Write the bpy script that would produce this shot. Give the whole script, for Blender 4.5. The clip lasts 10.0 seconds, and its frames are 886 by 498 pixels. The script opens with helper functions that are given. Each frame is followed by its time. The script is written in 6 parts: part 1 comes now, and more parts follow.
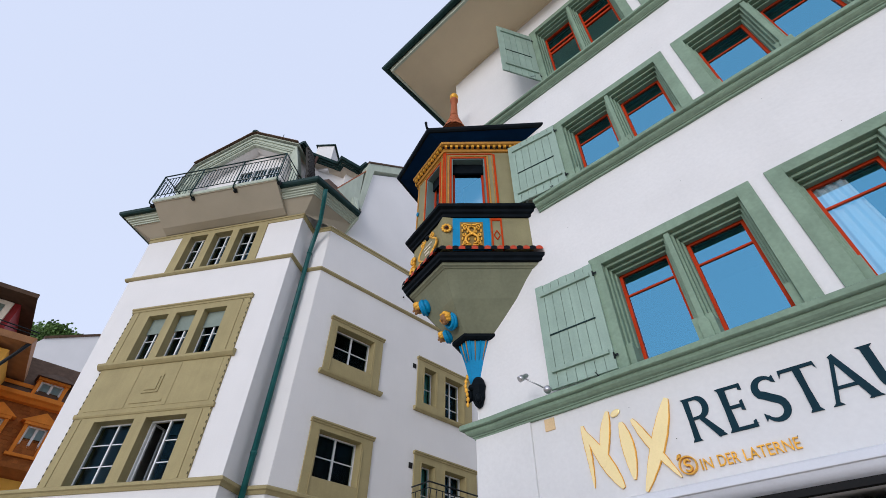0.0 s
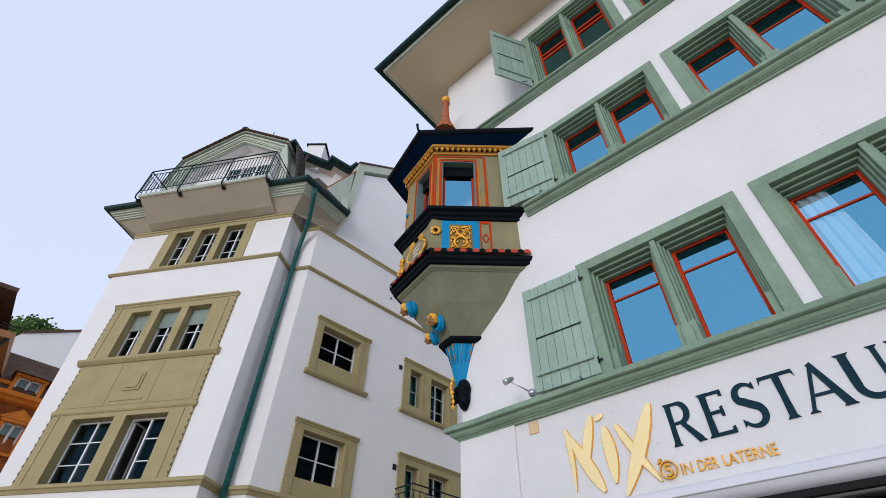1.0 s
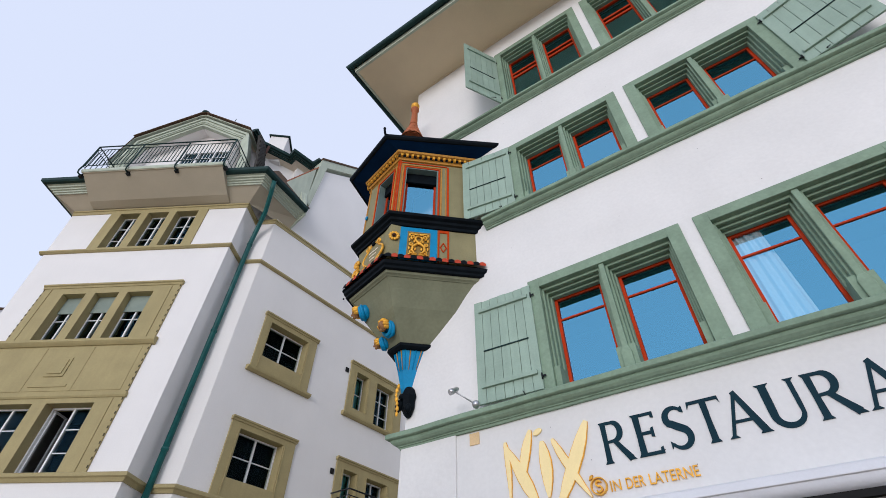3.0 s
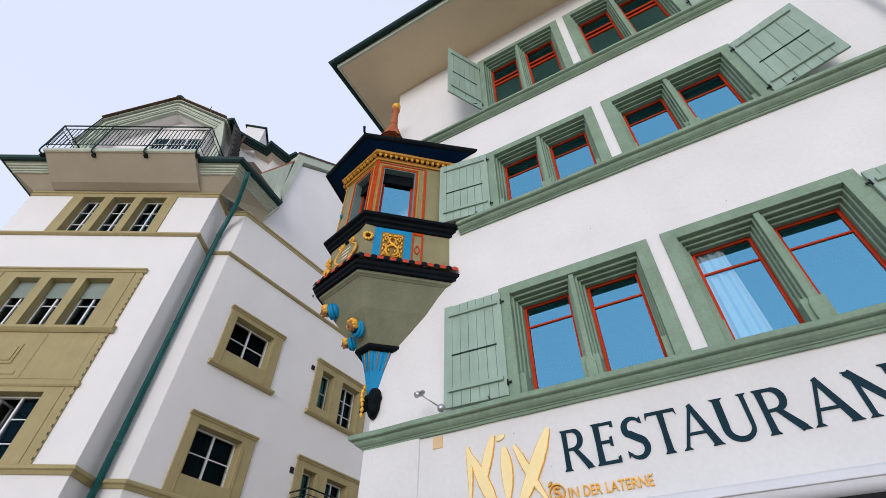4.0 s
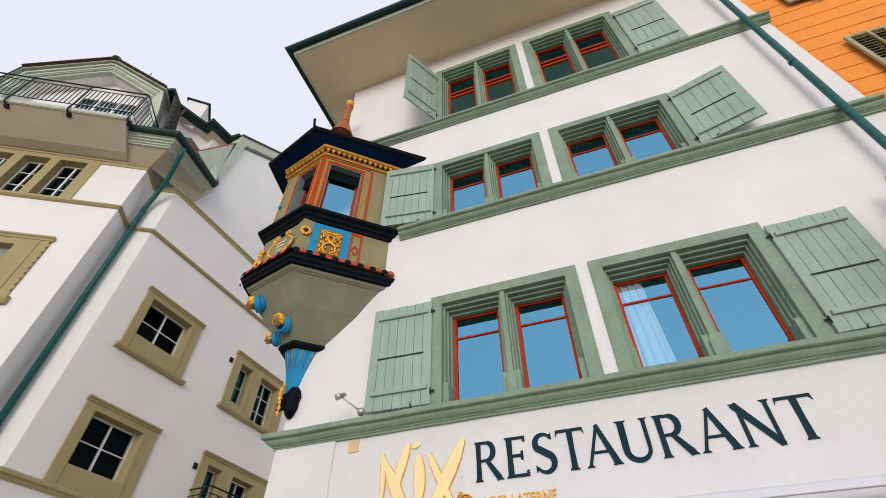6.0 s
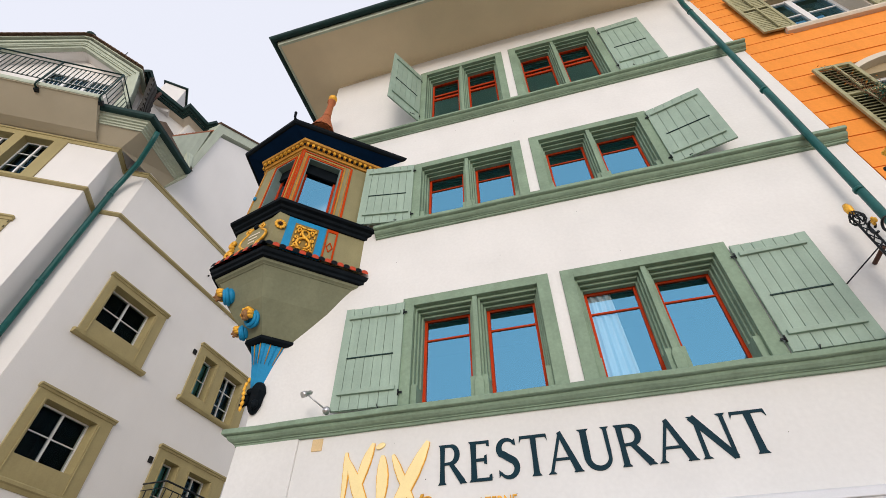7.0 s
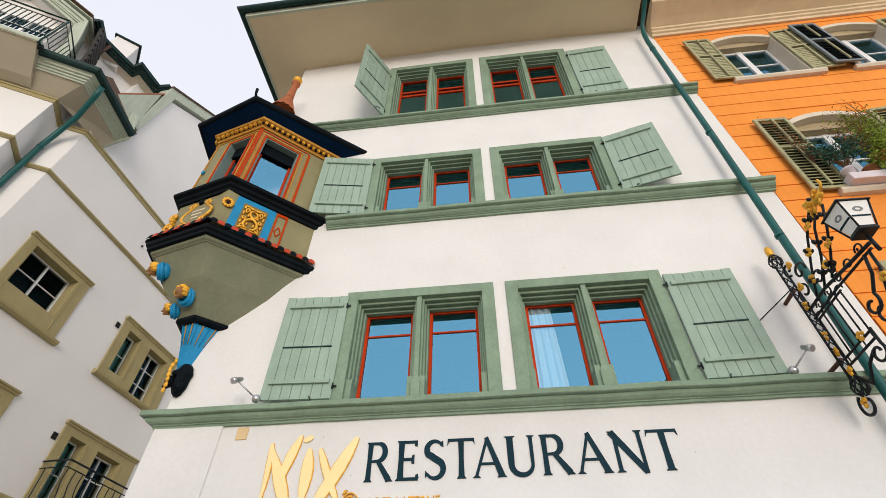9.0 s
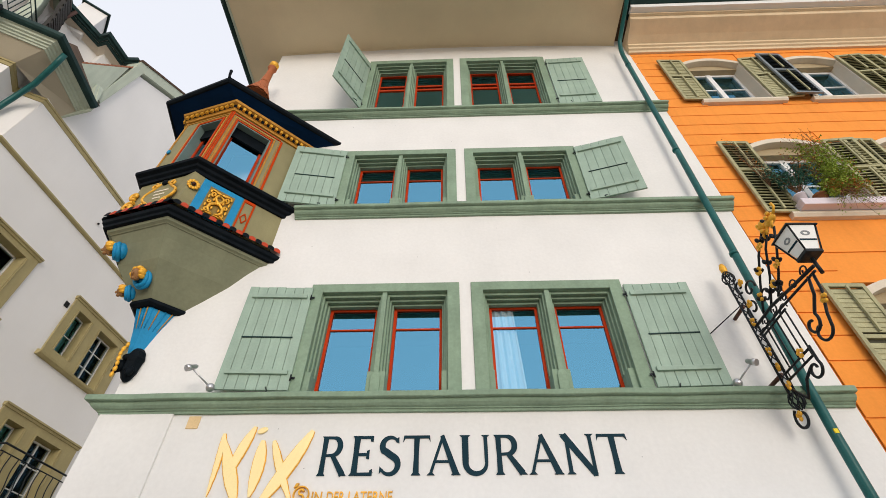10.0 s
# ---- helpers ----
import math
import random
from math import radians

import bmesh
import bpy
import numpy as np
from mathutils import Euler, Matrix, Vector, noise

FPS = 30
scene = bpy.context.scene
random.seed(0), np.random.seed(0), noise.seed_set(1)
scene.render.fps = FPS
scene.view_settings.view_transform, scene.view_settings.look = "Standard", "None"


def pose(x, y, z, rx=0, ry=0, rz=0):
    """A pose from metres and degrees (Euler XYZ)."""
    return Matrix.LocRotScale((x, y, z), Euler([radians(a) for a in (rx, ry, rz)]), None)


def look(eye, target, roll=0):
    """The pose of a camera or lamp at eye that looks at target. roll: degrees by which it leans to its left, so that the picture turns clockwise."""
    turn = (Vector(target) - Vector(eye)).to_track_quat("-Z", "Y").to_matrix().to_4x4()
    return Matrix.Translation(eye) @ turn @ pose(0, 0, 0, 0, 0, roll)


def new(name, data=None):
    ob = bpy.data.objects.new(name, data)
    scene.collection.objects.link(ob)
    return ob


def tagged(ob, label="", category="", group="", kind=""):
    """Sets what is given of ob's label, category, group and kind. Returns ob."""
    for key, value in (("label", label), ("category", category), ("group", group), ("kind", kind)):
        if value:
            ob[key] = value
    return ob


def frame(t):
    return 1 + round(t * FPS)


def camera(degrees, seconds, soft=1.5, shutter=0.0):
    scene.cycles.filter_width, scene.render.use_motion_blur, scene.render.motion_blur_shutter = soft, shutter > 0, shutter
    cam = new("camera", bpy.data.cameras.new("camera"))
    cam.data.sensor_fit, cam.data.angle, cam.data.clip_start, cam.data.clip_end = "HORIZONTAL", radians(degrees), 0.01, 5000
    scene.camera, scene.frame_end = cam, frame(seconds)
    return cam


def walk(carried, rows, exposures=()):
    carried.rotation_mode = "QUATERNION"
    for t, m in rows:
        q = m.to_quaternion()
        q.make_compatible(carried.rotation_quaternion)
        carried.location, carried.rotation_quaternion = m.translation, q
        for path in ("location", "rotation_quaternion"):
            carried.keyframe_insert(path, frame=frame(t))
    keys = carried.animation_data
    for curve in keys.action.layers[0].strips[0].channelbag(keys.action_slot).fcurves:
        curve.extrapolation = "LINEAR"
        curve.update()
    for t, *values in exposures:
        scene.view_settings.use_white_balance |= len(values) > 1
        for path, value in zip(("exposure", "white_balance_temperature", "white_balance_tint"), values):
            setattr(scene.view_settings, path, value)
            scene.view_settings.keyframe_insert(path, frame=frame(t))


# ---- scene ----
cam = camera(86.2, 10.0, soft=0.55)
PATH = [
    (0, (-0.247, -4.262, 1.606), (-1.256, -3.205, 2.973), 1.0),
    (0.5, (-0.241, -4.265, 1.607), (-1.232, -3.193, 2.974), 1.1),
    (1, (-0.234, -4.267, 1.599), (-1.204, -3.184, 2.971), 1.0),
    (1.5, (-0.223, -4.27, 1.601), (-1.164, -3.169, 2.98), 0.9),
    (2, (-0.218, -4.28, 1.603), (-1.127, -3.157, 2.985), 0.8),
    (2.5, (-0.209, -4.288, 1.6), (-1.075, -3.137, 2.988), 0.8),
    (4, (-0.187, -4.324, 1.603), (-0.909, -3.089, 3.0), 0.8),
    (4.5, (-0.173, -4.338, 1.596), (-0.841, -3.079, 3.0), 0.5),
    (5, (-0.16, -4.364, 1.596), (-0.763, -3.08, 3.005), 0.3),
    (5.5, (-0.153, -4.364, 1.595), (-0.693, -3.053, 3.006), -0.0),
    (7, (-0.152, -4.38, 1.589), (-0.535, -3.023, 3.008), 0.1),
    (7.5, (-0.151, -4.396, 1.589), (-0.48, -3.027, 3.01), -0.0),
    (8, (-0.149, -4.414, 1.59), (-0.426, -3.033, 3.009), -0.1),
    (8.5, (-0.146, -4.422, 1.582), (-0.371, -3.025, 2.996), 0.3),
    (9, (-0.152, -4.426, 1.584), (-0.329, -3.024, 2.998), 0.4),
    (9.5, (-0.147, -4.435, 1.579), (-0.253, -3.022, 2.991), 0.3),
    (10, (-0.138, -4.438, 1.571), (-0.187, -3.021, 2.981), 0.3),
]
walk(cam, [(t, look(eye, goal, roll)) for t, eye, goal, roll in PATH],
     [(0.0, 1.0, 5650, 12), (2.5, 1.04, 5700, 12), (4.5, 1.13, 5950, 12), (5.5, 1.16, 6150, 12), (7.5, 1.22, 6450, 11), (10.0, 1.25, 6500, 9)])

# ---- world and sun ----
SUN_AZ, SUN_EL = -74.0, 7.0
world = bpy.data.worlds.new("sky")
scene.world = world
world.use_nodes = True
wn = world.node_tree.nodes
sky = wn.new("ShaderNodeTexSky")
sky.sky_type = "NISHITA"
sky.sun_disc = False
sky.sun_elevation = radians(SUN_EL)
sky.sun_rotation = radians(90.0 - SUN_AZ)
sky.air_density, sky.dust_density, sky.ozone_density = 1.0, 0.6, 1.2
wn["Background"].inputs["Strength"].default_value = 0.15
haze = wn.new("ShaderNodeHueSaturation")
haze.inputs["Saturation"].default_value = 0.62
world.node_tree.links.new(sky.outputs["Color"], haze.inputs["Color"])
# a thin even veil of high cloud over the blue
veil = wn.new("ShaderNodeMix")
veil.data_type = "RGBA"
veil.inputs[0].default_value = 0.86
for socket in veil.inputs:
    if socket.type == "RGBA" and socket.name == "B":
        socket.default_value = (2.70, 2.74, 2.98, 1)
    if socket.type == "RGBA" and socket.name == "A":
        world.node_tree.links.new(haze.outputs["Color"], socket)
for socket in veil.outputs:
    if socket.type == "RGBA":
        world.node_tree.links.new(socket, wn["Background"].inputs["Color"])

sun = new("sun", bpy.data.lights.new("sun", "SUN"))
sun.data.energy, sun.data.angle, sun.data.color = 0.72, radians(30), (1.0, 0.90, 0.78)
sun_dir = Vector((math.cos(radians(SUN_AZ)) * math.cos(radians(SUN_EL)), math.sin(radians(SUN_AZ)) * math.cos(radians(SUN_EL)), math.sin(radians(SUN_EL))))
sun.matrix_world = look(sun_dir * 60, (0, 0, 0))

# ---- materials ----


def mat(name, color, rough=0.7, metal=0.0, vary=0.12, scale=3.0, grain=60.0, bump=0.15, streak=0.0, spec=0.25, island=0.0, dirt=0.0):
    """A procedural surface: slow and fine colour variation, streaks that run down, fine relief."""
    m = bpy.data.materials.new(name)
    m.use_nodes = True
    nt = m.node_tree
    n, link = nt.nodes, nt.links.new
    bsdf = n["Principled BSDF"]
    bsdf.inputs["Roughness"].default_value = rough
    bsdf.inputs["Metallic"].default_value = metal
    bsdf.inputs["Specular IOR Level"].default_value = spec
    co = n.new("ShaderNodeTexCoord")

    def noise_at(size, detail=4.0, squash=None):
        t = n.new("ShaderNodeTexNoise")
        t.inputs["Scale"].default_value = size
        t.inputs["Detail"].default_value = detail
        if squash:
            mp = n.new("ShaderNodeMapping")
            mp.inputs["Scale"].default_value = squash
            link(co.outputs["Object"], mp.inputs["Vector"])
            link(mp.outputs["Vector"], t.inputs["Vector"])
        else:
            link(co.outputs["Object"], t.inputs["Vector"])
        return t.outputs["Fac"]

    def ramp(fac, lo, hi):
        r = n.new("ShaderNodeMapRange")
        r.inputs["From Min"].default_value, r.inputs["From Max"].default_value = 0.3, 0.7
        r.inputs["To Min"].default_value, r.inputs["To Max"].default_value = lo, hi
        link(fac, r.inputs["Value"])
        return r.outputs["Result"]

    def times(a, b):
        t = n.new("ShaderNodeMath")
        t.operation = "MULTIPLY"
        link(a, t.inputs[0])
        link(b, t.inputs[1])
        return t.outputs[0]

    value = times(ramp(noise_at(scale), 1 - vary, 1 + vary * 0.5), ramp(noise_at(grain, 6.0), 1 - vary * 0.5, 1 + vary * 0.4))
    if streak:
        value = times(value, ramp(noise_at(4.0, 5.0, (2.5, 2.5, 0.25)), 1 - streak, 1 + streak * 0.4))
    if dirt:
        value = times(value, ramp(noise_at(0.7, 8.0), 1 - dirt, 1.0))
    if island:
        info = n.new("ShaderNodeObjectInfo")
        geo = n.new("ShaderNodeNewGeometry")
        add = n.new("ShaderNodeMath")
        add.operation = "ADD"
        link(info.outputs["Random"], add.inputs[0])
        link(geo.outputs["Random Per Island"], add.inputs[1])
        r = n.new("ShaderNodeMapRange")
        r.inputs["From Max"].default_value = 2.0
        r.inputs["To Min"].default_value, r.inputs["To Max"].default_value = 1 - island, 1 + island
        link(add.outputs[0], r.inputs["Value"])
        value = times(value, r.outputs["Result"])
    mul = n.new("ShaderNodeVectorMath")
    mul.operation = "SCALE"
    mul.inputs[0].default_value = color
    link(value, mul.inputs["Scale"])
    link(mul.outputs["Vector"], bsdf.inputs["Base Color"])
    if bump:
        b = n.new("ShaderNodeBump")
        b.inputs["Strength"].default_value = bump
        b.inputs["Distance"].default_value = 0.01
        link(noise_at(grain * 0.6, 6.0), b.inputs["Height"])
        link(b.outputs["Normal"], bsdf.inputs["Normal"])
    return m


def glass(name, tint, ior, rough=0.0, wave=0.04):
    """A window pane: mirrors by its Fresnel share, lets the rest through."""
    m = bpy.data.materials.new(name)
    m.use_nodes = True
    nt = m.node_tree
    n, link = nt.nodes, nt.links.new
    n.remove(n["Principled BSDF"])
    mix, tr, gl, fr = (n.new("ShaderNode" + k) for k in ("MixShader", "BsdfTransparent", "BsdfGlossy", "Fresnel"))
    tr.inputs["Color"].default_value = (*tint, 1)
    gl.inputs["Roughness"].default_value = rough
    # the blue of a reflected sky is put in as a tint on the gloss
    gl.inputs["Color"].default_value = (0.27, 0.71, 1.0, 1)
    fr.inputs["IOR"].default_value = ior
    co, t, b = n.new("ShaderNodeTexCoord"), n.new("ShaderNodeTexNoise"), n.new("ShaderNodeBump")
    t.inputs["Scale"].default_value = 2.5
    t.inputs["Detail"].default_value = 1.0
    b.inputs["Strength"].default_value = wave
    b.inputs["Distance"].default_value = 0.02
    link(co.outputs["Object"], t.inputs["Vector"])
    link(t.outputs["Fac"], b.inputs["Height"])
    link(b.outputs["Normal"], gl.inputs["Normal"])
    link(fr.outputs["Fac"], mix.inputs["Fac"])
    link(tr.outputs["BSDF"], mix.inputs[1])
    link(gl.outputs["BSDF"], mix.inputs[2])
    link(mix.outputs["Shader"], n["Material Output"].inputs["Surface"])
    return m


PLASTER = mat("white_plaster", (0.79, 0.78, 0.76), 0.9, vary=0.05, scale=1.2, grain=25, bump=0.22, streak=0.008, dirt=0.03)
PLASTER_L = mat("pale_plaster", (0.80, 0.785, 0.765), 0.9, vary=0.035, scale=0.8, grain=40, bump=0.15, streak=0.008, dirt=0.03)
# soffit paint with warm light bounced from below put into its tone
SOFFIT_L = mat("grey_beige_bounce_soffit", (0.47, 0.42, 0.32), 0.85, vary=0.06, scale=1.5, bump=0.1)
SANDSTONE = mat("green_grey_stone_paint", (0.242, 0.335, 0.24), 0.75, vary=0.16, scale=2.5, grain=30, bump=0.2, streak=0.08)
SHUTTER = mat("green_grey_shutter_paint", (0.325, 0.435, 0.355), 0.6, vary=0.10, scale=4, grain=50, bump=0.12, streak=0.08, island=0.06)
SASH = mat("red_window_paint", (0.52, 0.045, 0.008), 0.45, vary=0.15, bump=0.05, spec=0.08)
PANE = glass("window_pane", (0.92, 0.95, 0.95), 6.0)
PANE_ARCH = glass("old_window_pane", (0.7, 0.75, 0.74), 3.2)
PANE_DARK = glass("dim_window_pane", (0.55, 0.6, 0.58), 1.27, wave=0.02)
# unlit interiors: their gloom is put into this near-black colour
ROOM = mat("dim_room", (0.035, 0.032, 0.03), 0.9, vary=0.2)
CURTAIN = mat("white_curtain", (0.88, 0.88, 0.88), 0.9, vary=0.04, bump=0.0)
# beige paint, made yellower to carry the warm bounce under the eaves
SOFFIT = mat("warm_bounce_soffit_paint", (0.68, 0.57, 0.385), 0.8, vary=0.06, scale=1.5, streak=0.0, bump=0.1)
COPPER = mat("dark_green_metal", (0.010, 0.036, 0.033), 0.5, 0.2, vary=0.25, scale=6, bump=0.05)
PIPE = mat("blue_green_pipe_paint", (0.015, 0.11, 0.105), 0.35, vary=0.2, scale=5, bump=0.05)
BLACK = mat("black_paint", (0.006, 0.009, 0.012), 0.5, vary=0.3, scale=6, bump=0.1, spec=0.04)
NAVY = mat("navy_soffit_paint", (0.003, 0.017, 0.052), 0.7, vary=0.2, bump=0.05, spec=0.03)
BLUE = mat("bright_blue_paint", (0.010, 0.25, 0.50), 0.5, vary=0.15, scale=5, bump=0.1)
GOLD = mat("gilding", (0.86, 0.45, 0.05), 0.40, 0.25, vary=0.25, scale=12, grain=80, bump=0.3)
# gilding with the sky's pale sheen put into its base colour
GOLD_BRIGHT = mat("sky_sheen_gilding", (1.0, 0.79, 0.38), 0.32, 0.5, vary=0.05, scale=3, bump=0.03)
OCHRE = mat("ochre_paint", (0.50, 0.24, 0.035), 0.5, vary=0.18, scale=8, bump=0.1)
ORIEL = mat("oriel_olive_paint", (0.27, 0.245, 0.125), 0.6, vary=0.12, scale=4, bump=0.12, streak=0.06)
CORBEL = mat("oriel_corbel_paint", (0.215, 0.225, 0.145), 0.75, vary=0.12, scale=2.5, grain=25, bump=0.2, streak=0.06)
REDLINE = mat("vermilion_paint", (0.50, 0.055, 0.008), 0.6, vary=0.15, scale=10, bump=0.05, spec=0.04)
TILE_RED = mat("red_glazed_tile", (0.46, 0.05, 0.015), 0.5, vary=0.2, bump=0.05)
TERRACOTTA = mat("terracotta_shingle", (0.42, 0.13, 0.05), 0.7, vary=0.2, scale=8, bump=0.2, island=0.2)
OLIVE = mat("olive_stone_paint", (0.375, 0.315, 0.155), 0.75, vary=0.09, scale=2, grain=30, bump=0.15, streak=0.05)
WHITEFRAME = mat("white_window_paint", (0.78, 0.78, 0.77), 0.4, vary=0.04, bump=0.03)
MINT = mat("pale_green_barge_paint", (0.47, 0.52, 0.42), 0.7, vary=0.1, scale=2, streak=0.08)
ORANGE = mat("orange_plaster", (0.88, 0.305, 0.05), 0.85, vary=0.07, scale=1.2, grain=30, bump=0.2, streak=0.05)
CREAM = mat("cream_trim_paint", (0.70, 0.62, 0.50), 0.75, vary=0.08, scale=2, streak=0.05)
OLDSHUTTER = mat("weathered_olive_shutter_paint", (0.40, 0.38, 0.22), 0.7, vary=0.25, scale=6, bump=0.25, island=0.1)
IRON = mat("blackened_wrought_iron", (0.018, 0.022, 0.026), 0.45, 0.5, vary=0.3, scale=10, bump=0.2)
STEEL = mat("brushed_steel", (0.55, 0.55, 0.56), 0.3, 0.9, vary=0.1)
MILK = mat("milky_lantern_glass", (0.85, 0.85, 0.83), 0.25, vary=0.05, bump=0.0)
INK = mat("dark_teal_letter_paint", (0.008, 0.034, 0.050), 0.6, vary=0.15, bump=0.02, spec=0.1)
ROOFDARK = mat("dark_grey_roof_tile", (0.045, 0.042, 0.038), 0.8, vary=0.3, scale=4, island=0.25)
ROOFTILE = mat("brown_roof_tile", (0.10, 0.06, 0.036), 0.8, vary=0.3, scale=4, island=0.25)
# warm low sunlight on the far houses is put into these three colours
BROWNWOOD = mat("brown_shingle", (0.32, 0.105, 0.02), 0.8, vary=0.25, scale=4, island=0.3)
WARMTRIM = mat("sun_warmed_orange_trim", (0.72, 0.24, 0.025), 0.7, vary=0.15)
YELLOW = mat("yellow_plaster", (0.70, 0.38, 0.06), 0.85, vary=0.1)
PAVING = mat("grey_stone_paving", (0.45, 0.40, 0.33), 0.85, vary=0.15, scale=2, bump=0.3, island=0.12)
LEAF = mat("green_leaf", (0.09, 0.16, 0.04), 0.6, vary=0.3, scale=8, bump=0.0, island=0.45)
LEAF_BLUE = mat("blue_green_leaf", (0.045, 0.15, 0.10), 0.6, vary=0.3, scale=8, bump=0.0, island=0.45)
LEAF_YELLOW = mat("yellow_green_leaf", (0.24, 0.33, 0.04), 0.6, vary=0.3, scale=8, bump=0.0, island=0.45)
TWIG = mat("brown_twig", (0.16, 0.08, 0.04), 0.8, vary=0.2)
LEAF_DRY = mat("dry_orange_leaf", (0.42, 0.16, 0.03), 0.7, vary=0.3, scale=8, bump=0.0, island=0.45)
LILAC = mat("pale_lilac_box_paint", (0.72, 0.65, 0.70), 0.6, vary=0.08)
CLAYPOT = mat("clay_pot", (0.30, 0.12, 0.05), 0.8, vary=0.15)
AWNING = mat("white_awning_cloth", (0.76, 0.76, 0.78), 0.7, vary=0.04)
DARK = mat("dark_opening", (0.012, 0.012, 0.012), 0.8, vary=0.1)


# ---- mesh tools ----
class MB:
    """Collects the faces of one mesh."""

    def __init__(self):
        self.v, self.f, self.s = [], [], []

    def face(self, pts, smooth=False):
        i = len(self.v)
        self.v += [tuple(p) for p in pts]
        self.f.append(tuple(range(i, i + len(pts))))
        self.s.append(smooth)
        return self

    def rows(self, rows, ring=True, caps=True, smooth=False, loop=False):
        """Joins rings of points, one after another."""
        i, n = len(self.v), len(rows[0])
        for r in rows:
            self.v += [tuple(p) for p in r]
        k = len(rows)
        for a in range(k if loop else k - 1):
            b = (a + 1) % k
            for j in range(n if ring else n - 1):
                q = (j + 1) % n
                self.f.append((i + a * n + j, i + a * n + q, i + b * n + q, i + b * n + j))
                self.s.append(smooth)
        if caps and ring and not loop:
            self.f.append(tuple(i + j for j in range(n)))
            self.f.append(tuple(i + (k - 1) * n + j for j in range(n)))
            self.s += [False, False]
        return self

    def box(self, x0, x1, y0, y1, z0, z1):
        return self.rows([[(x0, y0, z), (x1, y0, z), (x1, y1, z), (x0, y1, z)] for z in (z0, z1)])

    def prism(self, poly, y0, y1):
        """A shape in x and z, pulled through from y0 to y1."""
        return self.rows([[(x, y, z) for x, z in poly] for y in (y0, y1)])

    def slab(self, poly, z0, z1):
        """A shape in x and y, pulled up from z0 to z1."""
        return self.rows([[(x, y, z) for x, y in poly] for z in (z0, z1)])

    def sweep(self, path, profile, loop=False):
        """Runs a closed profile of (outward, z) along a plan path; outward is to the right of the way."""
        return self.rows([[(x + nx * o, y + ny * o, z) for o, z in profile] for x, y, nx, ny in mitres(path, loop)], loop=loop)

    def lathe(self, profile, at=(0, 0, 0), n=16, smooth=True):
        rows = [[(at[0] + r * math.cos(2 * math.pi * j / n), at[1] + r * math.sin(2 * math.pi * j / n), at[2] + z) for j in range(n)] for r, z in profile]
        return self.rows(rows, smooth=smooth)

    def tube(self, pts, r, n=8, flat=1.0):
        """A round bar along points; r is one radius or one for each point."""
        pts = [Vector(p) for p in pts]
        rs = r if isinstance(r, (list, tuple)) else [r] * len(pts)
        rows, side = [], None
        for i, p in enumerate(pts):
            d = (pts[min(i + 1, len(pts) - 1)] - pts[max(i - 1, 0)]).normalized()
            if side is None:
                side = d.cross(Vector((0, 0, 1)) if abs(d.z) < 0.9 else Vector((1, 0, 0)))
            side = (side - d * side.dot(d)).normalized()
            up = d.cross(side)
            rows.append([p + (side * math.cos(2 * math.pi * j / n) * flat + up * math.sin(2 * math.pi * j / n)) * rs[i] for j in range(n)])
        return self.rows(rows, smooth=n > 5)

    def ball(self, at, r, n=10, k=7):
        rx, ry, rz = r if isinstance(r, (list, tuple)) else (r, r, r)
        rows = []
        for i in range(k + 1):
            a = -math.pi / 2 + math.pi * (0.02 + 0.96 * i / k)
            rows.append([(at[0] + rx * math.cos(a) * math.cos(2 * math.pi * j / n), at[1] + ry * math.cos(a) * math.sin(2 * math.pi * j / n), at[2] + rz * math.sin(a)) for j in range(n)])
        return self.rows(rows, smooth=True)

    def wall(self, x0, x1, z0, z1, holes, y0, y1):
        """A wall in x and z with thickness y0 to y1 and holes (x0, x1, z0, z1) that go through it."""
        xs = sorted({x0, x1, *(h[0] for h in holes), *(h[1] for h in holes)})
        zs = sorted({z0, z1, *(h[2] for h in holes), *(h[3] for h in holes)})
        solid = {}
        for i in range(len(xs) - 1):
            for j in range(len(zs) - 1):
                cx, cz = (xs[i] + xs[i + 1]) / 2, (zs[j] + zs[j + 1]) / 2
                solid[i, j] = not any(h[0] < cx < h[1] and h[2] < cz < h[3] for h in holes)
        for (i, j), full in solid.items():
            if not full:
                continue
            a, b, c, d = xs[i], xs[i + 1], zs[j], zs[j + 1]
            self.face([(a, y0, c), (b, y0, c), (b, y0, d), (a, y0, d)])
            self.face([(a, y1, c), (a, y1, d), (b, y1, d), (b, y1, c)])
            if not solid.get((i - 1, j)):
                self.face([(a, y0, c), (a, y0, d), (a, y1, d), (a, y1, c)])
            if not solid.get((i + 1, j)):
                self.face([(b, y0, c), (b, y1, c), (b, y1, d), (b, y0, d)])
            if not solid.get((i, j - 1)):
                self.face([(a, y0, c), (a, y1, c), (b, y1, c), (b, y0, c)])
            if not solid.get((i, j + 1)):
                self.face([(a, y0, d), (b, y0, d), (b, y1, d), (a, y1, d)])
        return self

    def move(self, m):
        self.v = [tuple(m @ Vector(p)) for p in self.v]
        return self

    def bend(self, fn):
        self.v = [tuple(fn(*p)) for p in self.v]
        return self


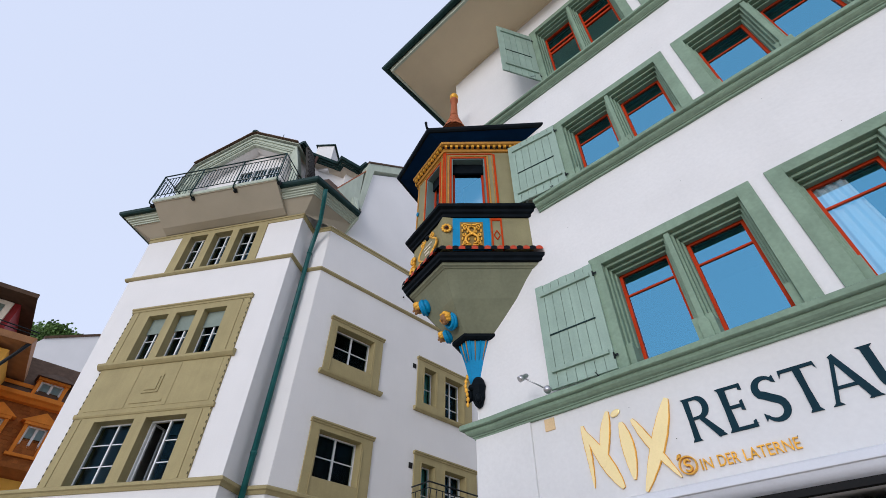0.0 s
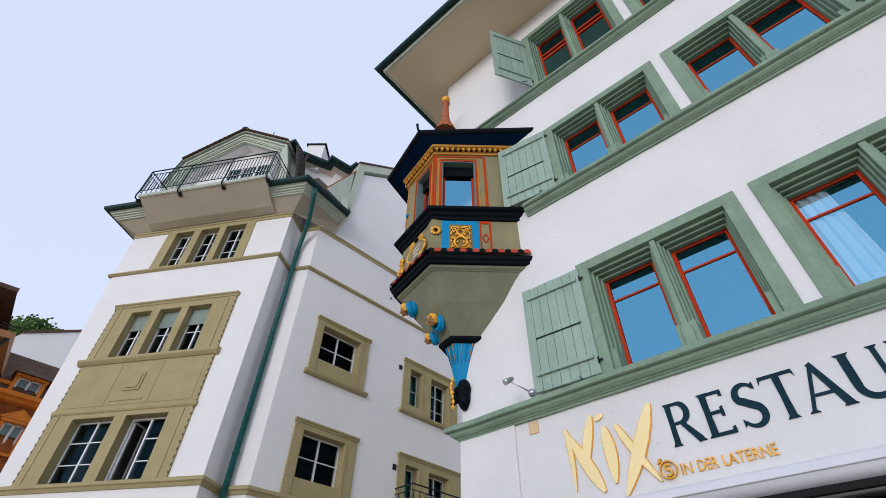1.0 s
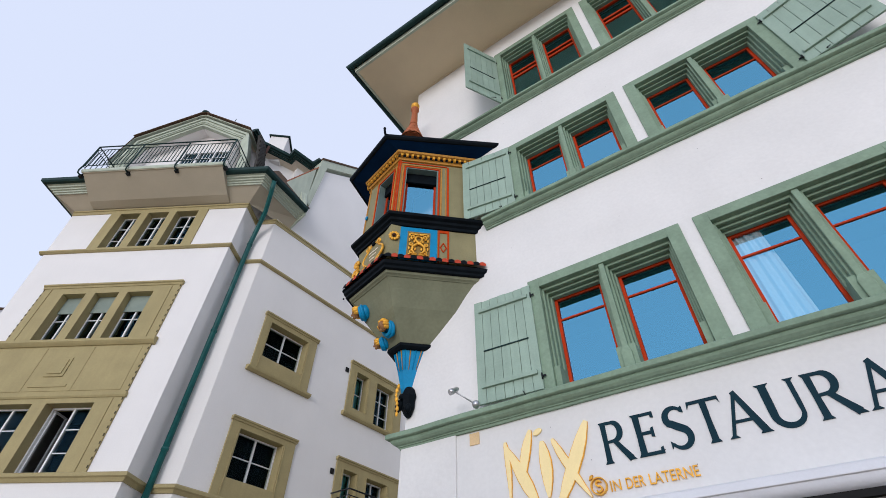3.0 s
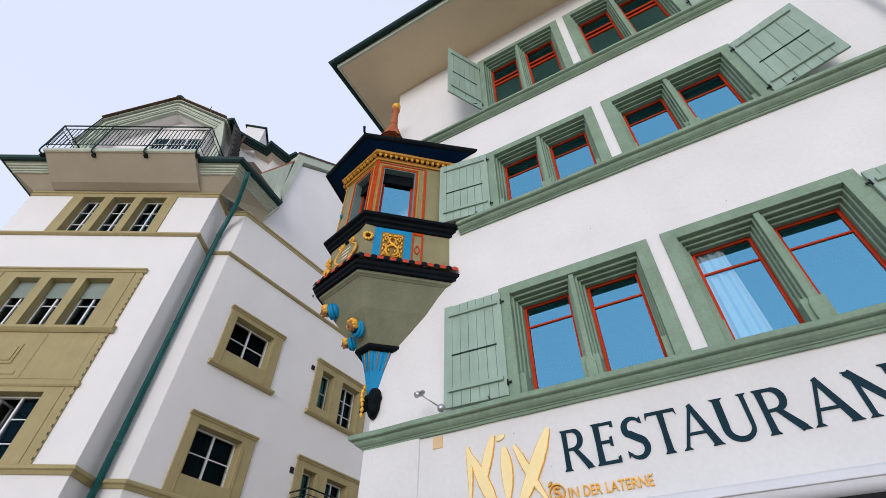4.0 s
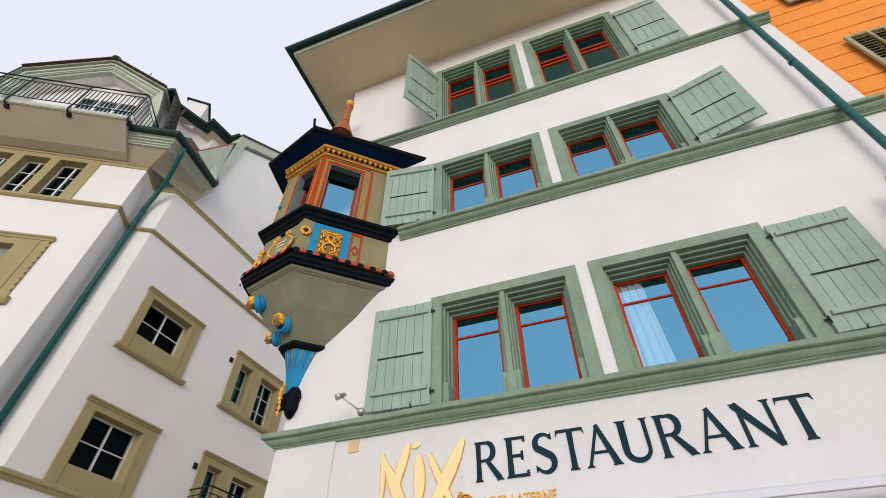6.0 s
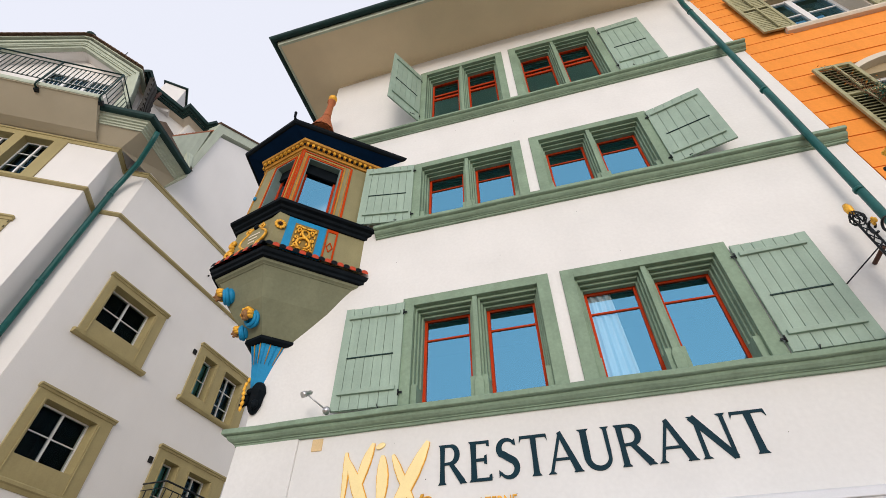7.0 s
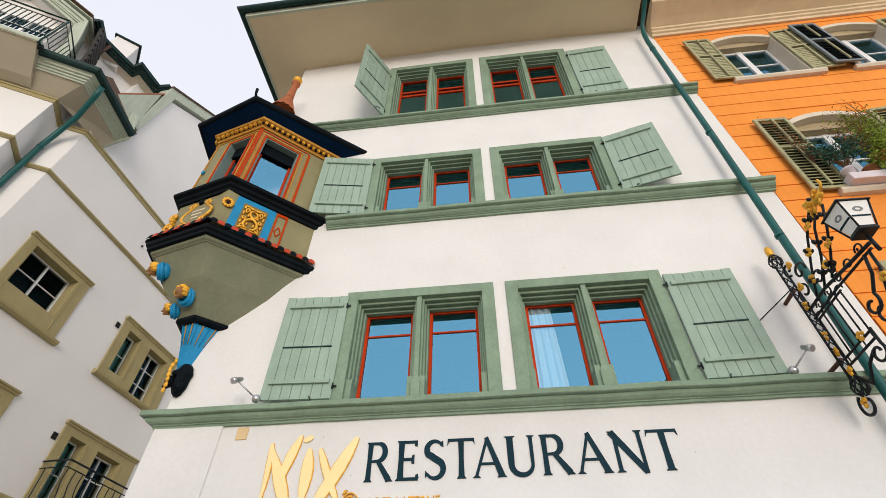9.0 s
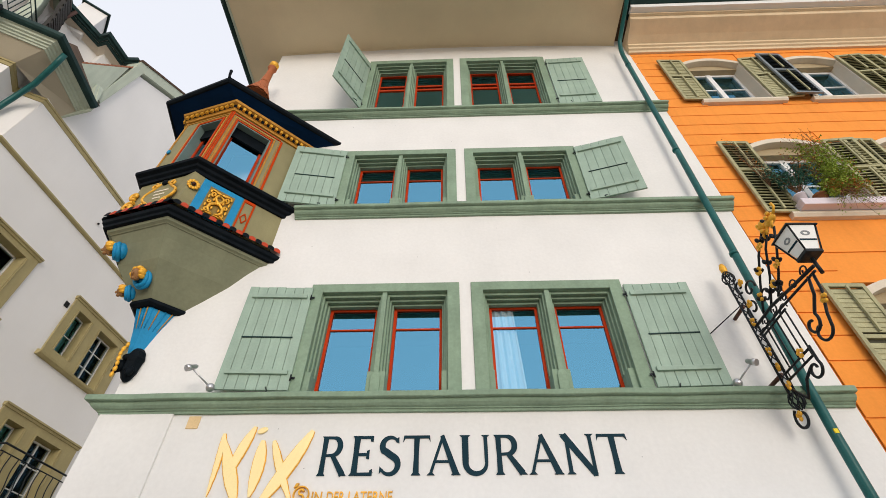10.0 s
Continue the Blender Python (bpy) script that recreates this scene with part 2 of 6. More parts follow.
def mitres(path, loop=False):
    """For each point of a plan path: x, y and the mitred outward way."""
    out, n = [], len(path)
    for i, (x, y) in enumerate(path):
        ns = []
        for a, b in (((i - 1) % n, i), (i, (i + 1) % n)):
            if not loop and (i == 0 and b == i or i == n - 1 and a == i):
                continue
            dx, dy = path[b][0] - path[a][0], path[b][1] - path[a][1]
            k = math.hypot(dx, dy)
            ns.append((dy / k, -dx / k))
        if len(ns) == 1:
            nx, ny = ns[0]
        else:
            c = 1 + ns[0][0] * ns[1][0] + ns[0][1] * ns[1][1]
            nx, ny = (ns[0][0] + ns[1][0]) / c, (ns[0][1] + ns[1][1]) / c
        out.append((x, y, nx, ny))
    return out


def offset(path, o):
    return [(x + nx * o, y + ny * o) for x, y, nx, ny in mitres(path)]


def mesh_of(name, mb, materials, tidy=True, pick=None):
    me = bpy.data.meshes.new(name)
    me.from_pydata(mb.v, [], mb.f)
    for m in materials if isinstance(materials, (list, tuple)) else [materials]:
        me.materials.append(m)
    me.polygons.foreach_set("use_smooth", mb.s)
    if pick:
        me.polygons.foreach_set("material_index", pick)
    if tidy:
        bm = bmesh.new()
        bm.from_mesh(me)
        bmesh.ops.remove_doubles(bm, verts=bm.verts, dist=0.0002)
        bmesh.ops.recalc_face_normals(bm, faces=bm.faces)
        bm.to_mesh(me)
        bm.free()
    me.update()
    return me


def sheet(x0, x1, y, z0, z1, material):
    """One pane of glass, facing -y."""
    return mesh_of("pane", MB().face([(x0, y, z0), (x1, y, z0), (x1, y, z1), (x0, y, z1)]), material, False)


def part(name, mb, material, parent=None, label="", m=None, bevel=0.0, shadow=True):
    """One mesh object, under a thing or under a part."""
    me = mb if isinstance(mb, bpy.types.Mesh) else mesh_of(name, mb, material)
    ob = new(name, me)
    if parent:
        ob.parent = parent
    if m is not None:
        ob.matrix_basis = m
    if bevel:
        mod = ob.modifiers.new("edge", "BEVEL")
        mod.width, mod.segments, mod.limit_method = bevel, 2, "ANGLE"
    ob.visible_shadow = shadow
    return tagged(ob, label)


def thing(name, label, category, m=None, group="", kind=""):
    ob = new(name)
    if m is not None:
        ob.matrix_basis = m
    return tagged(ob, label, category, group, kind)


def arc(c, r, a0, a1, n=10):
    return [(c[0] + r * math.cos(radians(a0 + (a1 - a0) * i / n)), c[1] + r * math.sin(radians(a0 + (a1 - a0) * i / n))) for i in range(n + 1)]


def spiral(c, r0, r1, a0, a1, n=18):
    """Points of a scroll in a plane, from radius r0 to r1."""
    out = []
    for i in range(n + 1):
        f = i / n
        a, r = radians(a0 + (a1 - a0) * f), r0 + (r1 - r0) * f
        out.append((c[0] + r * math.cos(a), c[1] + r * math.sin(a)))
    return out


# ---- ground ----
g = MB()
N = 24
for i in range(N):
    for j in range(N):
        a, b = -400 + 800 * i / N, -400 + 800 * j / N
        g.face([(a, b, 0), (a + 800 / N, b, 0), (a + 800 / N, b + 800 / N, 0), (a, b + 800 / N, 0)])
tagged(part("ground", g, PAVING), "pale grey stone paving of the old-town lane", "ground", kind="structure")

# added wall, unseen behind the camera, that shades the lower fronts from low sun
tagged(part("wall_south", MB().box(-40, 40, -19.0, -18.5, 0, 4.0), PLASTER), "unseen plain wall added to keep low sun off the lower fronts", "wall", kind="structure")

# ---- the white corner house with the restaurant ----
rest = thing("restaurant_house", "white plastered corner house with green-grey stone window frames", "house")
SILLS = (3.885, 6.79, 9.53)
TOPS = (5.39, 8.32, 11.72)
WIN_X = ((-1.90, -0.09), (0.05, 1.86))
holes = [(a + 0.06, b - 0.06, z + 0.0, t - 0.06 + (0.05 if z > 9 else 0)) for z, t in zip(SILLS, TOPS) for a, b in WIN_X]
EAVE = 12.32


def lean(x, y, z):
    k = max(0, z - 4) / 8
    return (x - (0.28 * k if x < -3.5 else 0) + (0.07 * k if x > 3.6 else 0), y, z)


def bow(x, y, z):
    """The old front rises a little in the middle, towards the eaves."""
    k = min(1.0, max(0.0, (z - 10.4) / 1.9))
    return (x, y, z + 0.19 * k * max(0.0, 1 - ((x + 0.1) / 3.8) ** 2) * min(1.0, max(0.0, (y + 1.45) / 1.45)))


part("wall", MB().wall(-3.69, 3.71, 0, EAVE + 0.25, holes + [(-1.75, 3.3, 0.3, 2.62)], 0, 0.4).bend(lean), PLASTER, rest)
part("wall", MB().box(-3.685, -3.31, 0.4, 9, 0, EAVE).bend(lean), PLASTER, rest, "white plastered side wall")
part("wall", MB().box(3.32, 3.715, 0.4, 9, 0, EAVE), PLASTER, rest, "plain party wall")
part("wall", MB().box(-3.3, 3.3, 8.7, 9, 0, EAVE), PLASTER, rest, "plain rear wall")
part("pier", MB().box(-3.715, -2.965, -0.028, 0.05, 0, 3.76), PLASTER, rest, "white plastered corner pier", bevel=0.008)
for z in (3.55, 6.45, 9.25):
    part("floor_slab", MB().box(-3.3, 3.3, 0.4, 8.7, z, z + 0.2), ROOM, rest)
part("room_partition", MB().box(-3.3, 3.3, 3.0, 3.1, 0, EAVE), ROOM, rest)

# moulded string courses, one under each row of windows
STRING = [(-0.05, 0.0), (0.14, 0.0), (0.158, -0.02), (0.158, -0.082), (0.15, -0.09), (0.108, -0.092), (0.112, -0.112), (0.102, -0.14), (0.078, -0.165), (0.05, -0.178), (0.05, -0.192), (0.034, -0.196), (0.03, -0.225), (-0.05, -0.225)]


def string(x0, x1, z, left=False, tall=1.0):
    n = 26
    path = ([(x0, 0.8)] if left else []) + [(x0 + (x1 - x0) * i / n, 0) for i in range(n + 1)]
    mb = MB().sweep(path, [(o, z + dz * tall) for o, dz in STRING])
    mb.bend(lambda x, y, zz: (x, y + 0.012 * noise.noise((x * 0.9, z, 0)), zz + (0.012 * noise.noise((x * 1.3, z, 7)) if y < -0.06 else 0.009 * noise.noise((x * 2.1, z, 3)))))
    # uneven old stone: a slight wander along its length
    part("string_course", mb, SANDSTONE, rest, "green-grey moulded stone string course")


string(-3.70, 3.69, SILLS[0], True, tall=0.74)
string(-2.41, 3.76, SILLS[1], tall=0.74)
string(-3.90, 3.76, SILLS[2], True, tall=0.66)


SY = 0.235      # depth of the casements in the wall


def stepped_window(x0, x1, z0, z1, bars, curtain=False):
    """A two-light window: flat surround, stepped jambs and mullion, red casements, panes."""
    w = MB()
    band, head = 0.145, 0.13
    ix0, ix1, iz1 = x0 + band, x1 - band, z1 - head
    w.box(x0, ix0, -0.022, 0.36, z0, z1).box(ix1, x1, -0.022, 0.36, z0, z1).box(ix0, ix1, -0.022, 0.36, iz1, z1)
    win = part("window", w.bend(bow), SANDSTONE, rest, "two-light window with stepped green-grey stone frame", bevel=0.006)
    mid = (ix0 + ix1) / 2
    lights = ((ix0, mid - 0.03), (mid + 0.03, ix1))
    mul = MB().box(mid - 0.03, mid + 0.03, -0.005, 0.36, z0 + 0.2, iz1)
    mul.rows([[(mid - w_, y_, z_), (mid + w_, y_, z_), (mid + w_, 0.36, z_), (mid - w_, 0.36, z_)] for w_, y_, z_ in ((0.052, -0.012, z0), (0.052, -0.012, z0 + 0.23), (0.031, -0.006, z0 + 0.29))])
    part("mullion", mul.bend(bow), SANDSTONE, win, bevel=0.008)
    step = 0.023
    plinth = 0.31
    for a, b in lights:
        j = MB()
        for k in range(3):
            p, q = step * k, step * (k + 1)
            y = 0.045 + 0.06 * k
            j.box(a + p, a + q, y, 0.34, z0 + plinth, iz1 - p)
            j.box(b - q, b - p, y, 0.34, z0 + plinth, iz1 - p)
            j.box(a + q, b - q, y, 0.34, iz1 - q * 1.15, iz1 - p * 1.15)
            # a small round at the edge of each step
            j.rows([[(x, y + 0.004 + 0.011 * math.sin(h), iz1 - q * 1.15 - 0.002 + 0.011 * math.cos(h)) for h in [math.pi * i / 4 for i in range(8)]] for x in (a + q, b - q)], smooth=True)
        j.box(a, a + 0.066, 0.02, 0.34, z0, z0 + plinth)
        j.box(b - 0.066, b, 0.02, 0.34, z0, z0 + plinth)
        part("jamb_moulding", j.bend(bow), SANDSTONE, win, bevel=0.004)
        sa, sb, st, sz = a + 0.06, b - 0.06, iz1 - 0.065, z0 + 0.005
        f = 0.042
        s = MB().box(sa, sa + f, SY, SY + 0.05, sz, st).box(sb - f, sb, SY, SY + 0.05, sz, st).box(sa + f, sb - f, SY, SY + 0.05, st - f, st).box(sa + f, sb - f, SY, SY + 0.05, sz, sz + 0.03)
        edges = [sz + 0.03]
        for frac, thick in bars:
            zb = sz + (st - sz) * frac
            s.box(sa + f, sb - f, SY + 0.005, SY + 0.045, zb - thick / 2, zb + thick / 2)
            edges += [zb - thick / 2, zb + thick / 2]
        edges.append(st - f)
        part("casement", s.bend(bow), SASH, win, "red-painted casement", bevel=0.004)
        for k in range(0, len(edges), 2):
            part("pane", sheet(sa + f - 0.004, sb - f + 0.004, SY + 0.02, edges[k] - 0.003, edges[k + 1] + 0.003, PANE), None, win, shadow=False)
    if curtain:
        a, b = lights[0]
        c = MB()
        n = 60
        left, wide = a + 0.075, (b - a) * 0.50
        top, low = [], []
        for i in range(n + 1):
            f = i / n
            y = SY + 0.05 + 0.014 * math.sin(f * 19 + 2 * f * f) + 0.006 * math.sin(f * 47)
            top.append((left + wide * f * 0.8, y, z1 - 0.1))
            low.append((left + wide * f, y + 0.01, z0 - 0.02))
        c.rows([top, low], ring=False, smooth=True)
        part("curtain", c, CURTAIN, win, "sheer white curtain behind the pane")
    return win


for row, (z, t) in enumerate(zip(SILLS, TOPS)):
    for col, (a, b) in enumerate(WIN_X):
        stepped_window(a, b, z, t, ((0.76, 0.022),) if row < 2 else ((0.695, 0.055), (0.765, 0.05)), curtain=(row, col) == (0, 1))


def plank_shutter(width, height, planks):
    """A shutter of upright planks with two battens and a hinge strap, hinged at x = 0 and reaching to +x, its face at -y."""
    sh = MB().box(0.0, 0.012, 0.0, 0.03, 0, height)
    ob = part("shutter", sh, SHUTTER, rest, "green-grey plank shutter, folded open")
    w = width / planks
    for i in range(planks):
        part("plank", MB().box(i * w + 0.0025, (i + 1) * w - 0.0025, -0.002 + 0.0015 * (i % 2), 0.026, 0.004, height - 0.004 - 0.004 * (i % 3)), SHUTTER, ob)
    for f, k in ((0.145, 0.085), (0.885, 0.085)):
        b = MB().prism([(0.04, f * height - 0.025), (width * (1 - k), f * height - 0.025), (width * (1 - k), f * height + 0.025), (0.04, f * height + 0.025)], -0.03, -0.002)
        part("batten", b, SHUTTER, ob, bevel=0.004)
    part("groove_bar", MB().box(width * 0.12, width * 0.86, -0.013, -0.001, height * 0.46, height * 0.46 + 0.014), COPPER, ob)
    for f in (0.1, 0.88):
        part("hinge", MB().lathe([(0.009, 0), (0.009, 0.07)], (0, -0.005, f * height - 0.03), 8).box(-0.04, 0.008, 0.0, 0.010, f * height, f * height + 0.02), IRON, ob)
    part("stay_hook", MB().tube([(width * 0.3, -0.01, 0.03), (width * 0.26, -0.05, -0.02), (width * 0.24, -0.075, -0.05)], 0.006, 6).ball((width * 0.24, -0.075, -0.055), 0.011, 6, 4), IRON, ob)
    return ob


def hang(ob, x, z, opening, mirror=False, y=-0.05):
    m = pose(x, y, z, 0, 0, opening)
    ob.matrix_basis = m @ Matrix.Diagonal((-1 if mirror else 1, 1, 1, 1))


hang(plank_shutter(0.76, 1.37, 7), -1.87, 3.945, 3, True)
hang(plank_shutter(0.74, 1.35, 7), 1.87, 3.935, -2)
hang(plank_shutter(0.82, 1.42, 7), -1.88, 6.86, 9, True)
hang(plank_shutter(0.775, 1.36, 6), 1.84, 6.88, -15)
hang(plank_shutter(0.76, 1.9, 6), -1.86, 9.70, 60, True)
hang(plank_shutter(0.78, 1.92, 6), 1.87, 9.69, -2)

# wide eaves and hipped roof
EX0, EX1, EY0 = -4.87, 3.52, -1.31
XS = [EX0 + (EX1 - EX0) * i / 24 for i in range(25)]
part("eave_soffit", MB().rows([[(x, y, EAVE) for x in XS] for y in (EY0, EY0 * 0.75, EY0 * 0.5, EY0 * 0.25, 0.06)], ring=False).rows([[(EX0, y, EAVE), (-3.6, y, EAVE)] for y in (0.06, 9.0)], ring=False).bend(bow), SOFFIT, rest, "smooth beige boarded eave soffit")
part("soffit_moulding", MB().sweep([(-3.97, 9)] + [(-3.97 + 7.49 * i / 24, 0) for i in range(25)], [(-0.05, EAVE - 0.002), (0.035, EAVE - 0.002), (0.03, EAVE - 0.02), (-0.05, EAVE - 0.022)]).bend(bow), SOFFIT, rest)
part("fascia", MB().sweep([(EX0, 9), (EX0, EY0), (EX1, EY0)], [(-0.05, EAVE - 0.012), (0.0, EAVE - 0.012), (0.005, EAVE + 0.06), (0.02, EAVE + 0.075), (0.02, EAVE + 0.15), (-0.05, EAVE + 0.15)]), MINT, rest, "pale green-grey fascia")
gut = [(0.02 + 0.075 + 0.075 * math.cos(radians(a)), EAVE + 0.15 + 0.085 * math.sin(radians(a))) for a in range(180, 361, 20)]
part("gutter", MB().sweep([(EX0, 9), (EX0, EY0), (EX1, EY0)], gut + [(0.16, EAVE + 0.17), (0.03, EAVE + 0.17)]), COPPER, rest, "dark green half-round gutter")
rb, rt = EAVE + 0.26, EAVE + 3.4
part("roof", MB().rows([[(EX0, EY0, rb), (EX1 + 0.2, EY0, rb), (EX1 + 0.2, 9.6, rb), (EX0, 9.6, rb)], [(-1.4, 3.6, rt), (1.0, 3.6, rt), (1.0, 4.6, rt), (-1.4, 4.6, rt)]]), ROOFTILE, rest, "hipped brown tiled roof")

# awning box over the shop front
shop = thing("awning", "rolled white awning over the dark shop front", "awning")
r = 0.085
part("roll", MB().rows([[(x, -0.2 + r * math.cos(a), 2.675 + r * math.sin(a)) for a in [2 * math.pi * k / 16 for k in range(16)]] for x in (-2.15, 3.6)], smooth=True), AWNING, shop)
part("cover", MB().rows([[(x, -0.285, 2.68), (x, -0.26, 2.735), (x, -0.20, 2.762), (x, -0.01, 2.77), (x, -0.01, 2.785), (x, -0.20, 2.777), (x, -0.27, 2.747), (x, -0.30, 2.685)] for x in (-2.2, 3.65)]), AWNING, shop, "white metal cover", bevel=0.008)
part("front_bar", MB().box(-2.12, 3.58, -0.30, -0.25, 2.545, 2.59), DARK, shop)
part("shop_front", MB().box(-1.75, 3.3, 0.12, 0.16, 0.3, 2.57), DARK, rest, "dark shop front glazing under the awning")
tagged(part("wall_plate", MB().box(-2.80, -2.682, -0.012, 0.01, 3.575, 3.70), mat("pale_yellow_plate", (0.75, 0.55, 0.30), 0.6), bevel=0.004), "small blank pale yellow plate on the wall", "plate")


# ---- lettering on the wall ----
LAYER = [0]


def layer():
    LAYER[0] = (LAYER[0] + 1) % 6
    return -0.004 - 0.0009 * LAYER[0]


def bar(mb, p, q, wp, wq, y0=None, y1=0.004):
    """A stroke that may swell from end to end."""
    y0 = layer() if y0 is None else y0
    dx, dz = q[0] - p[0], q[1] - p[1]
    k = math.hypot(dx, dz)
    nx, nz = -dz / k, dx / k
    mb.prism([(p[0] + nx * wp / 2, p[1] + nz * wp / 2), (q[0] + nx * wq / 2, q[1] + nz * wq / 2), (q[0] - nx * wq / 2, q[1] - nz * wq / 2), (p[0] - nx * wp / 2, p[1] - nz * wp / 2)], y0, y1)


def curve_bar(mb, pts, ws, y0=None, y1=0.004):
    y0 = layer() if y0 is None else y0
    rows, n = [], len(pts)
    for i, (x, z) in enumerate(pts):
        a, b = pts[max(i - 1, 0)], pts[min(i + 1, n - 1)]
        dx, dz = b[0] - a[0], b[1] - a[1]
        k = math.hypot(dx, dz) or 1
        nx, nz, w = -dz / k, dx / k, ws[i] / 2
        rows.append([(x + nx * w, y0, z + nz * w), (x - nx * w, y0, z - nz * w), (x - nx * w, y1, z - nz * w), (x + nx * w, y1, z + nz * w)])
    mb.rows(rows)


def upright(mb, x, h=1.0, w=0.165, z=0.0):
    """A flared stem with small wedge feet."""
    mb.prism([(x - w / 2 - 0.05, z), (x + w / 2 + 0.05, z), (x + w / 2, z + 0.06), (x + w * 0.42, h / 2), (x + w / 2, h - 0.06), (x + w / 2 + 0.05, h), (x - w / 2 - 0.05, h), (x - w / 2, h - 0.06), (x - w * 0.42, h / 2), (x - w / 2, z + 0.06)], layer(), 0.004)


def glyph(c):
    """One roman capital with flared strokes; 1 high."""
    mb = MB()
    if c == "R":
        upright(mb, 0.14)
        pts = [(0.2, 0.965)] + arc((0.40, 0.735), 0.225, 90, -90, 12) + [(0.2, 0.5)]
        curve_bar(mb, pts, [0.07] + [0.07 + 0.105 * math.sin(math.pi * i / 12) for i in range(13)] + [0.06])
        bar(mb, (0.40, 0.52), (0.80, 0.03), 0.12, 0.175)
        mb.prism([(0.70, 0), (0.93, 0), (0.86, 0.07), (0.76, 0.09)], layer(), 0.004)
    elif c == "E":
        upright(mb, 0.14)
        for z, x in ((0.965, 0.56), (0.52, 0.48), (0.035, 0.60)):
            bar(mb, (0.18, z), (x, z), 0.07, 0.075)
            mb.prism([(x - 0.05, z - 0.10 if z > 0.2 else z - 0.035), (x + 0.03, z - 0.12 if z > 0.2 else z - 0.035), (x + 0.03, z + 0.035 if z > 0.7 else z + 0.12), (x - 0.04, z + 0.035 if z > 0.7 else z + 0.09)], layer(), 0.004)
    elif c == "S":
        pts = arc((0.30, 0.745), 0.215, 35, 215, 12) + [(0.2, 0.585), (0.30, 0.515), (0.42, 0.44)] + arc((0.30, 0.255), 0.225, 45, -150, 12)
        n = len(pts)
        curve_bar(mb, pts, [0.065 + 0.11 * math.sin(math.pi * i / (n - 1)) ** 1.5 for i in range(n)])
        mb.prism([(0.44, 0.84), (0.53, 0.80), (0.52, 0.97), (0.46, 0.93)], layer(), 0.004)
        mb.prism([(0.05, 0.04), (0.1, 0.10), (0.13, 0.15), (0.05, 0.22)], layer(), 0.004)
    elif c == "T":
        upright(mb, 0.40)
        bar(mb, (0.03, 0.965), (0.77, 0.965), 0.07, 0.07)
        mb.prism([(0.0, 0.83), (0.06, 0.93), (0.09, 1.0), (0.02, 1.0)], layer(), 0.004)
        mb.prism([(0.80, 0.83), (0.74, 0.93), (0.71, 1.0), (0.78, 1.0)], layer(), 0.004)
    elif c == "A":
        bar(mb, (0.10, 0.02), (0.45, 0.98), 0.08, 0.08)
        bar(mb, (0.43, 1.0), (0.82, 0.02), 0.12, 0.175)
        bar(mb, (0.22, 0.33), (0.68, 0.33), 0.06, 0.06)
        mb.prism([(0.0, 0), (0.22, 0), (0.15, 0.06), (0.08, 0.06)], layer(), 0.004)
        mb.prism([(0.68, 0), (0.95, 0), (0.87, 0.07), (0.76, 0.07)], layer(), 0.004)
    elif c == "U":
        pts = [(0.14, 0.96), (0.14, 0.4)] + arc((0.40, 0.29), 0.26, 180, 360, 12) + [(0.66, 0.4), (0.66, 0.96)]
        n = len(pts)
        curve_bar(mb, pts, [0.165, 0.16] + [0.15 - 0.07 * i / 12 for i in range(13)] + [0.09, 0.095])
        mb.prism([(0.0, 1.0), (0.28, 1.0), (0.21, 0.94), (0.07, 0.94)], layer(), 0.004)
        mb.prism([(0.56, 1.0), (0.76, 1.0), (0.70, 0.94), (0.62, 0.94)], layer(), 0.004)
    elif c == "N":
        bar(mb, (0.13, 0.0), (0.13, 0.95), 0.10, 0.09)
        bar(mb, (0.06, 0.99), (0.74, -0.02), 0.175, 0.14)
        bar(mb, (0.74, -0.04), (0.74, 1.0), 0.085, 0.095)
        mb.prism([(0.02, 0), (0.24, 0), (0.17, 0.06), (0.09, 0.06)], layer(), 0.004)
        mb.prism([(-0.03, 1.0), (0.12, 1.0), (0.16, 0.92), (0.05, 0.95)], layer(), 0.004)
        mb.prism([(0.63, 1.0), (0.85, 1.0), (0.78, 0.94), (0.70, 0.94)], layer(), 0.004)
    return mb


sign = thing("restaurant_lettering", "dark teal serif capitals on the white wall", "sign")
GLYPH_WIDTH = {"R": 0.92, "E": 0.64, "S": 0.56, "T": 0.80, "A": 0.95, "U": 0.78, "N": 0.86}
for c, x0, wide in zip("RESTAURANT", (-1.43, -1.136, -0.877, -0.656, -0.427, -0.126, 0.193, 0.493, 0.823, 1.15), (0.27, 0.215, 0.195, 0.258, 0.305, 0.287, 0.28, 0.31, 0.305, 0.28)):
    k = wide / GLYPH_WIDTH[c]
    part("letter_" + c.lower(), glyph(c).bend(lambda x, y, z: (x0 + x * k, y - 0.004, 3.125 + z * 0.36)), INK, sign)

# the gilded mark beside it: plain brush-stroke shapes
mark = thing("gilded_wall_mark", "raised gilded brush strokes beside the lettering", "sign")


def blade(p, q, w, fat=0.5, hook=0.0, deep=0.0):
    mb = MB()
    n, left, right = 16, [], []
    dx, dz = q[0] - p[0], q[1] - p[1]
    k = math.hypot(dx, dz)
    nx, nz = -dz / k, dx / k
    for i in range(n + 1):
        f = i / n
        half = w / 2 * (math.sin(math.pi * (0.04 + 0.92 * f) ** (math.log(0.5) / math.log(fat))) ** 0.75) + 0.0015 * math.sin(i * 2.3)
        off = hook * math.sin(math.pi * f)
        left.append((p[0] + dx * f + nx * (off + half), p[1] + dz * f + nz * (off + half)))
        right.append((p[0] + dx * f + nx * (off - half), p[1] + dz * f + nz * (off - half)))
    mb.prism(left + right[::-1], -0.012 - deep, -0.003)
    return mb


